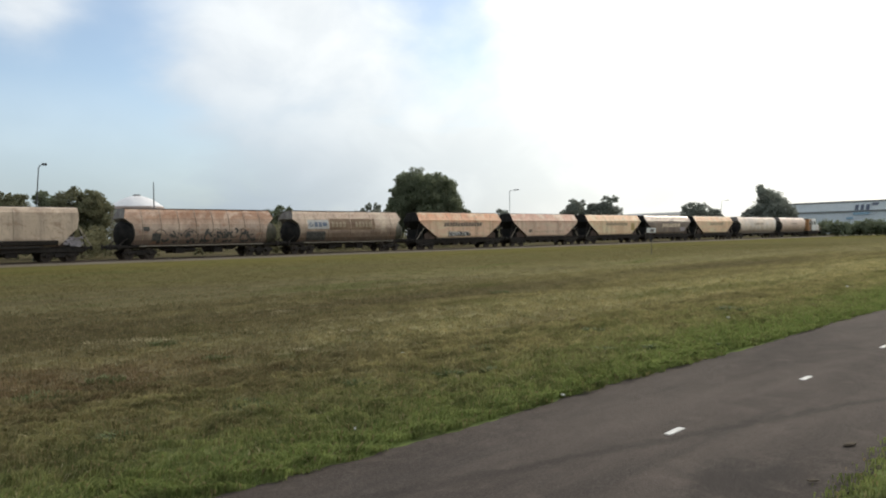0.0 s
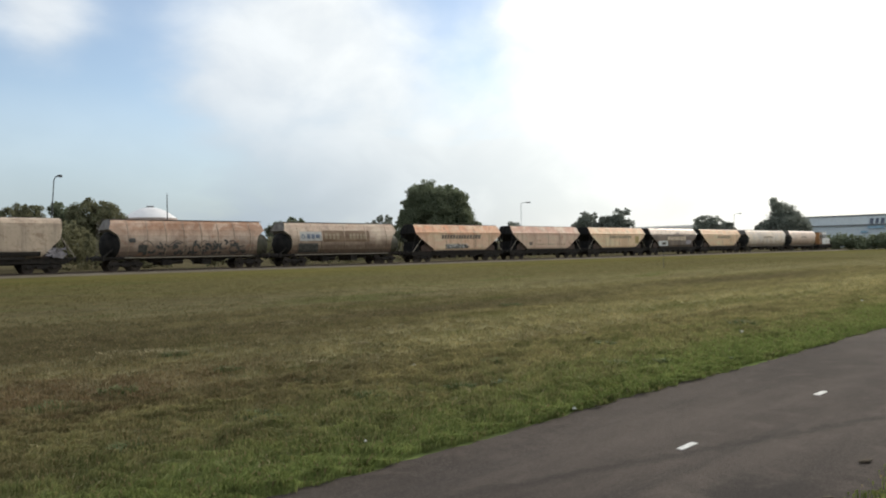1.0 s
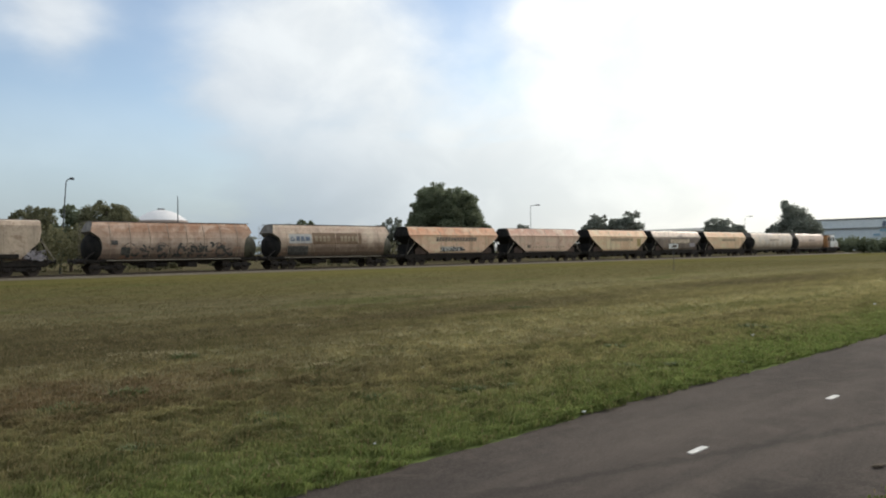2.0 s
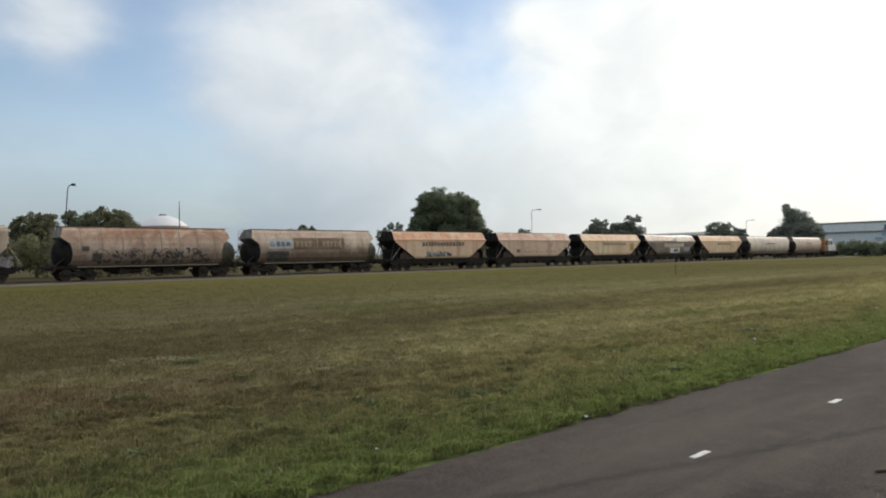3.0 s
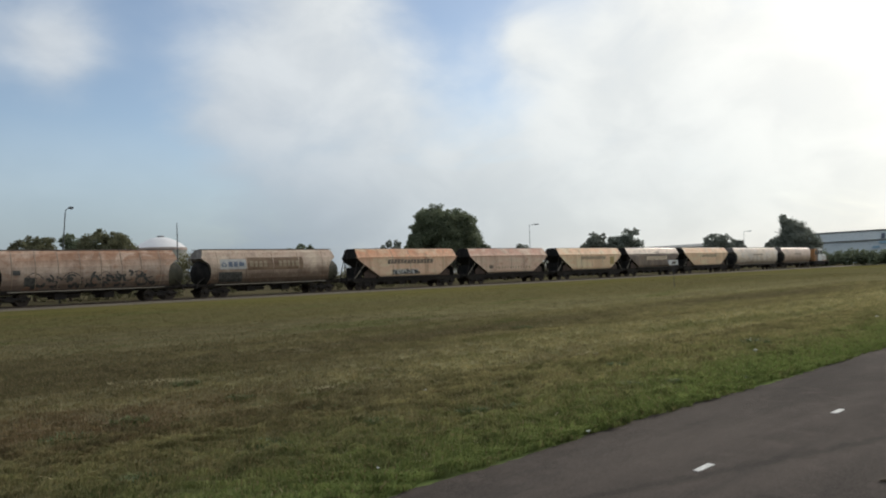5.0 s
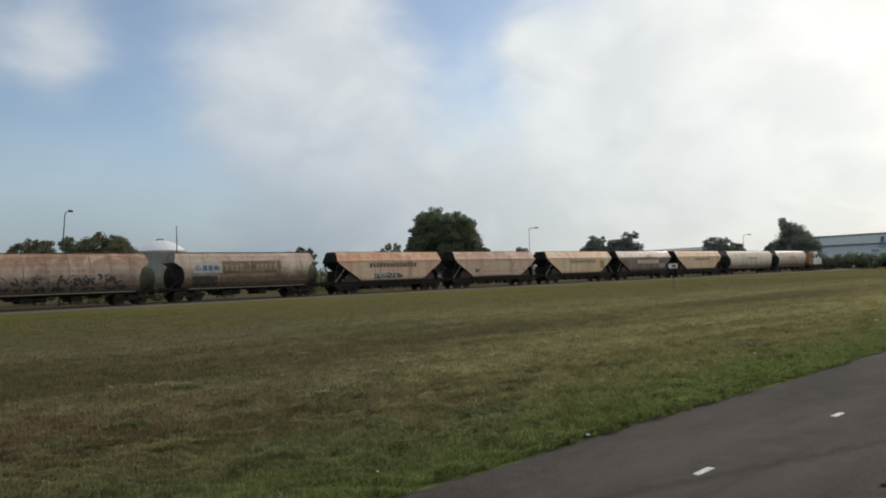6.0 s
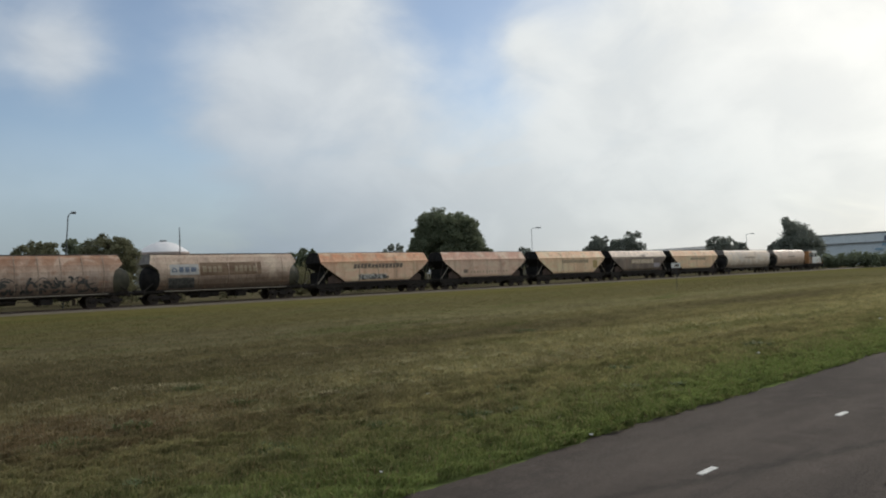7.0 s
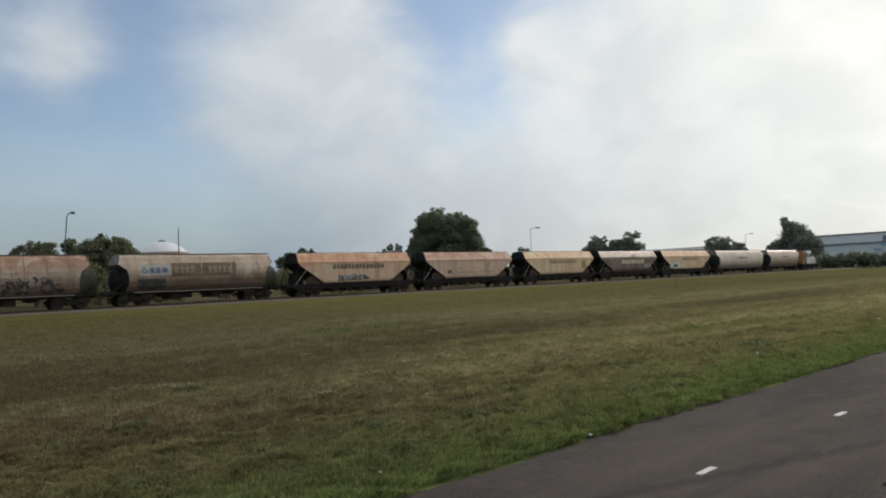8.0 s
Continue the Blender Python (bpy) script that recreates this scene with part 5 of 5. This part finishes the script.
def make_tank():
    x, y = bearing(-21.1, 260)
    root = thing("storage_tank", "white domed storage tank with a brownish upper band", "storage tank", pose(x, y, 0))
    r = 8.2
    part("tank_wall", rodded((0, 0, 0), (0, 0, 12.2), r, sides=48), M_TANKWALL, root, "grey-green tank wall")
    part("tank_band", rodded((0, 0, 12.2), (0, 0, 13.0), r + 0.15, sides=48), M_TANKBAND, root)
    bm = bmesh.new()
    rows = []
    for i in range(9):
        a = i / 8
        rr = r * math.cos(a * math.pi / 2)
        zz = 13.0 + 3.7 * (1 - (rr / r) ** 2)
        rows.append([bm.verts.new((rr * math.cos(2 * math.pi * j / 48), rr * math.sin(2 * math.pi * j / 48), zz)) for j in range(48)] if i < 8 else [bm.verts.new((0, 0, 16.7))])
    for p, q in zip(rows, rows[1:]):
        for j in range(48):
            k = (j + 1) % 48
            bm.faces.new((p[j], p[k], q[k], q[j]) if len(q) > 1 else (p[j], p[k], q[0]))
    bmesh.ops.recalc_face_normals(bm, faces=bm.faces)
    part("dome_roof", bm, M_TANKWHITE, root, "white domed roof", smooth=True)
    part("roof_vent", boxed(-0.9, 0.9, -0.9, 0.9, 16.4, 17.1, 0.1), M_ROOFEDGE, root, "dark roof vent")


def lamp_post(az, dist, height, arm, lean, mat, label, curved):
    x, y = bearing(az, dist)
    root = thing("street_lamp", label, "street lamp", pose(x, y, 0, 0, 0, HEADING - az - 90) @ pose(0, 0, 0, 0, lean, 0), "lamps beyond the track")
    bm = rodded((0, 0, 0), (0, 0, height - 0.5), 0.075, 0.05, 10)
    rod(bm, (0, 0, 0), (0, 0, 1.2), 0.12, 0.11, 10)
    part("pole", bm, mat, root)
    bm = bmesh.new()
    if curved:
        prev = (0, 0, height - 0.55)
        for k in range(1, 6):
            a = k / 5 * math.pi / 2
            q = (arm * 0.7 * (1 - math.cos(a)), 0, height - 0.55 + 0.5 * math.sin(a))
            rod(bm, prev, q, 0.045, sides=8)
            prev = q
    else:
        rod(bm, (0, 0, height - 0.5), (0.12, 0, height - 0.12), 0.06, sides=8)
        rod(bm, (0.12, 0, height - 0.12), (arm * 0.62, 0, height), 0.05, sides=8)
    part("arm", bm, mat, root)
    bm = boxed(arm * 0.58, arm + 0.25, -0.16, 0.16, height - 0.12, height + 0.10, 0.05)
    part("lamp_head", bm, M_GALV if not curved else mat, root)


def make_posts():
    lamp_post(-27.68, 80, 9.3, 0.45, 3.8, M_POLE_DARK, "dark lamp post with a curved top behind the wagons", True)
    lamp_post(6.7, 150, 10.85, 1.7, 0, M_GALV, "grey street lamp with a straight arm", False)
    lamp_post(22.25, 232, 10.8, 1.9, 0, M_GALV, "pale far street lamp with a straight arm", False)
    x, y = bearing(-19.95, 120)
    root = thing("mast", "thin dark antenna mast", "mast", pose(x, y, 0))
    bm = rodded((0, 0, 0), (0, 0, 9.0), 0.10, 0.075, 8)
    part("pole", bm, M_POLE_DARK, root)
    bm = bmesh.new()
    for k in range(6):
        rod(bm, (-0.12, 0, 7.4 + 0.5 * k), (0.12, 0, 7.4 + 0.5 * k), 0.03, sides=6)
    rod(bm, (0, 0, 7.2), (0, 0, 10.75), 0.085, 0.05, 6)
    part("whip", bm, M_POLE_DARK, root)
    # small sign on a stake in the field
    x, y = bearing(17.3, 58)
    root = thing("track_sign", "small white sign plate on a thin stake in the grass", "sign", pose(x, y, 0, 0, 0, HEADING - 17.3 - 90))
    part("stake", boxed(-0.018, 0.018, -0.025, 0.018, -0.1, 1.95), M_POLE_DARK, root)
    bm = boxed(-0.33, 0.33, -0.045, -0.027, 1.68, 2.04, 0.006)
    plate = part("plate", bm, M_WHITE, root)
    bm = bmesh.new()
    vs = [bm.verts.new(p) for p in ((-0.12, -0.05, 1.76), (0.2, -0.05, 1.76), (0.24, -0.05, 1.94), (-0.05, -0.05, 1.94))]
    bm.faces.new(vs)
    part("mark", bm, M_LETTER, root, "dark plain mark")


def make_litter():
    rng = random.Random(31)
    spots = [(13.67, 6.17, 0.07), (12.14, 6.17, 0.05), (6.9, 7.86, 0.045), (6.14, 4.52, 0.035), (3.88, 5.07, 0.025), (23.16, 6.93, 0.07), (7.28, 4.6, 0.03), (4.61, 7.17, 0.035)]
    for gx, gy, r in spots:
        bm = bmesh.new()
        bmesh.ops.create_icosphere(bm, subdivisions=2, radius=r * 0.65)
        for v in bm.verts:
            v.co *= rng.uniform(0.75, 1.15)
            v.co.z *= 0.5
        ob = part("litter", bm, M_STONE, None, "", pose(gx, gy, 0.03, 0, 0, rng.uniform(0, 360)))
        tagged(ob, "small pale scrap of litter lying in the grass", "litter", "scraps in the grass")
    for gx, gy, r in ((6.22, 1.85, 0.06), (5.15, 1.76, 0.035)):
        bm = bmesh.new()
        bmesh.ops.create_icosphere(bm, subdivisions=2, radius=r)
        for v in bm.verts:
            v.co.x *= 1.3 * rng.uniform(0.8, 1.1)
            v.co.y *= 0.45 * rng.uniform(0.7, 1.2)
            v.co.z *= 0.22
        ob = part("dead_leaf", bm, M_BARK, None, "", pose(gx, gy, PATH_Z + 0.01, 0, 0, rng.uniform(0, 360)))
        tagged(ob, "dark curled dead leaf on the asphalt", "leaf", "leaves on the path")


def grass_clump(x, y, r, h, mat, label, seed):
    """One loose clump of long blades."""
    rng = random.Random(seed)
    bm = bmesh.new()
    for k in range(150):
        a, d = rng.uniform(0, 6.28), r * rng.uniform(0, 1) ** 0.6
        px, py = d * math.cos(a), d * math.sin(a)
        b, ln = rng.uniform(0, 6.28), h * rng.uniform(0.6, 1.1)
        out = rng.uniform(0.4, 1.6) * ln
        wx, wy = math.cos(b) * 0.006, math.sin(b) * 0.006
        mx, my = px + math.cos(a) * out * 0.35, py + math.sin(a) * out * 0.35
        vs = [bm.verts.new(q) for q in ((px, py, -0.03), (mx + wx, my + wy, ln * 0.6), (px + math.cos(a) * out, py + math.sin(a) * out, ln * 0.8), (mx - wx, my - wy, ln * 0.6))]
        bm.faces.new(vs)
    ob = part("grass_clump", bm, mat, None, "", pose(x, y, 0.0))
    tagged(ob, label, "grass clump", "clumps in the field")


def make_clumps():
    dry = "pale dry grass clump standing in the field"
    green = "dark green weed clump standing in the field"
    for k, (x, y, r, h) in enumerate(((4.4, 12.5, 0.34, 0.085), (4.85, 12.1, 0.36, 0.09), (5.15, 11.9, 0.22, 0.08), (6.08, 9.13, 0.12, 0.09), (11.5, 8.4, 0.2, 0.09), (8.96, 14.4, 0.2, 0.08), (7.9, 10.4, 0.12, 0.08))):
        grass_clump(x, y, r, h, M_STRAW, dry, 50 + k)
    for k, (x, y, r, h) in enumerate(((3.74, 6.67, 0.22, 0.075), (5.18, 6.61, 0.2, 0.075), (3.28, 9.14, 0.22, 0.075), (2.43, 8.68, 0.26, 0.075), (6.21, 6.24, 0.16, 0.075), (10.55, 7.18, 0.22, 0.075),
                                  (7.97, 7.28, 0.18, 0.075), (8.93, 5.82, 0.16, 0.075), (2.38, 6.34, 0.18, 0.075), (4.95, 9.57, 0.2, 0.075), (5.06, 11.68, 0.22, 0.075),
                                  (14.9, 6.7, 0.30, 0.14), (16.1, 14.0, 0.3, 0.1), (3.7, 6.4, 0.14, 0.08), (6.6, 6.0, 0.12, 0.08), (9.5, 5.4, 0.12, 0.08), (10.4, 4.75, 0.10, 0.07), (5.2, 7.9, 0.15, 0.08))):
        grass_clump(x, y, r, h, M_WEED, green, 70 + k)


make_ground()
make_path()
make_track()
make_warehouse()
make_shed()
make_tank()
make_posts()
make_trees()
make_train()
make_litter()
make_clumps()
grass_patch("verge_grass", "lush green grass verge beside the path", 330000, -3.0, 34, PATH_Y1 - 0.1, 8.6, 0.010, 0.038, 0.0068, 1, 1.3, 0.05, 0.062)
grass_patch("field_grass", "dry mown field grass", 270000, 0.0, 60, 7.4, 19, 0.008, 0.028, 0.0085, 2, 1.5, 0.06, 0.05)
grass_patch("field_grass", "dry mown field grass", 300000, 2.0, 95, 13, 50, 0.012, 0.035, 0.008, 3, 2.3, 0.16, 0.012)
grass_patch("tall_grass", "taller uneven grass tufts in the mown field", 30000, 1.0, 40, 4.7, 22, 0.03, 0.095, 0.0060, 5, 1.5, 0.045, 0.02)
grass_patch("dry_stalks", "pale dead stalks scattered through the grass", 7800, 1.0, 34, 5.0, 15, 0.03, 0.07, 0.0045, 6, 1.2, 0.09, 0.02, M_STRAW)
grass_patch("path_side_grass", "green grass beside the path", 150000, -12, 24, -3.0, PATH_Y0 + 0.03, 0.010, 0.030, 0.0060, 4, 0.6, 0.06)


# ------------------------------------------------------------------ movement
def gone(t):
    """How far the train has rolled by time t, towards smaller x."""
    return 2.265 * t + 0.0102 * t * t


def motions():
    for root, centre in MOVERS:
        walk(root, [(t, pose(centre - gone(t), TRACK_Y, RAIL_Z)) for t in range(9)])
    steps = [0.2 * k for k in range(41)]
    for ob, x in WHEELS:
        walk(ob, [(t, pose(x, 0, 0.46, 0, -math.degrees(gone(t) / 0.46), 0)) for t in steps])


motions()
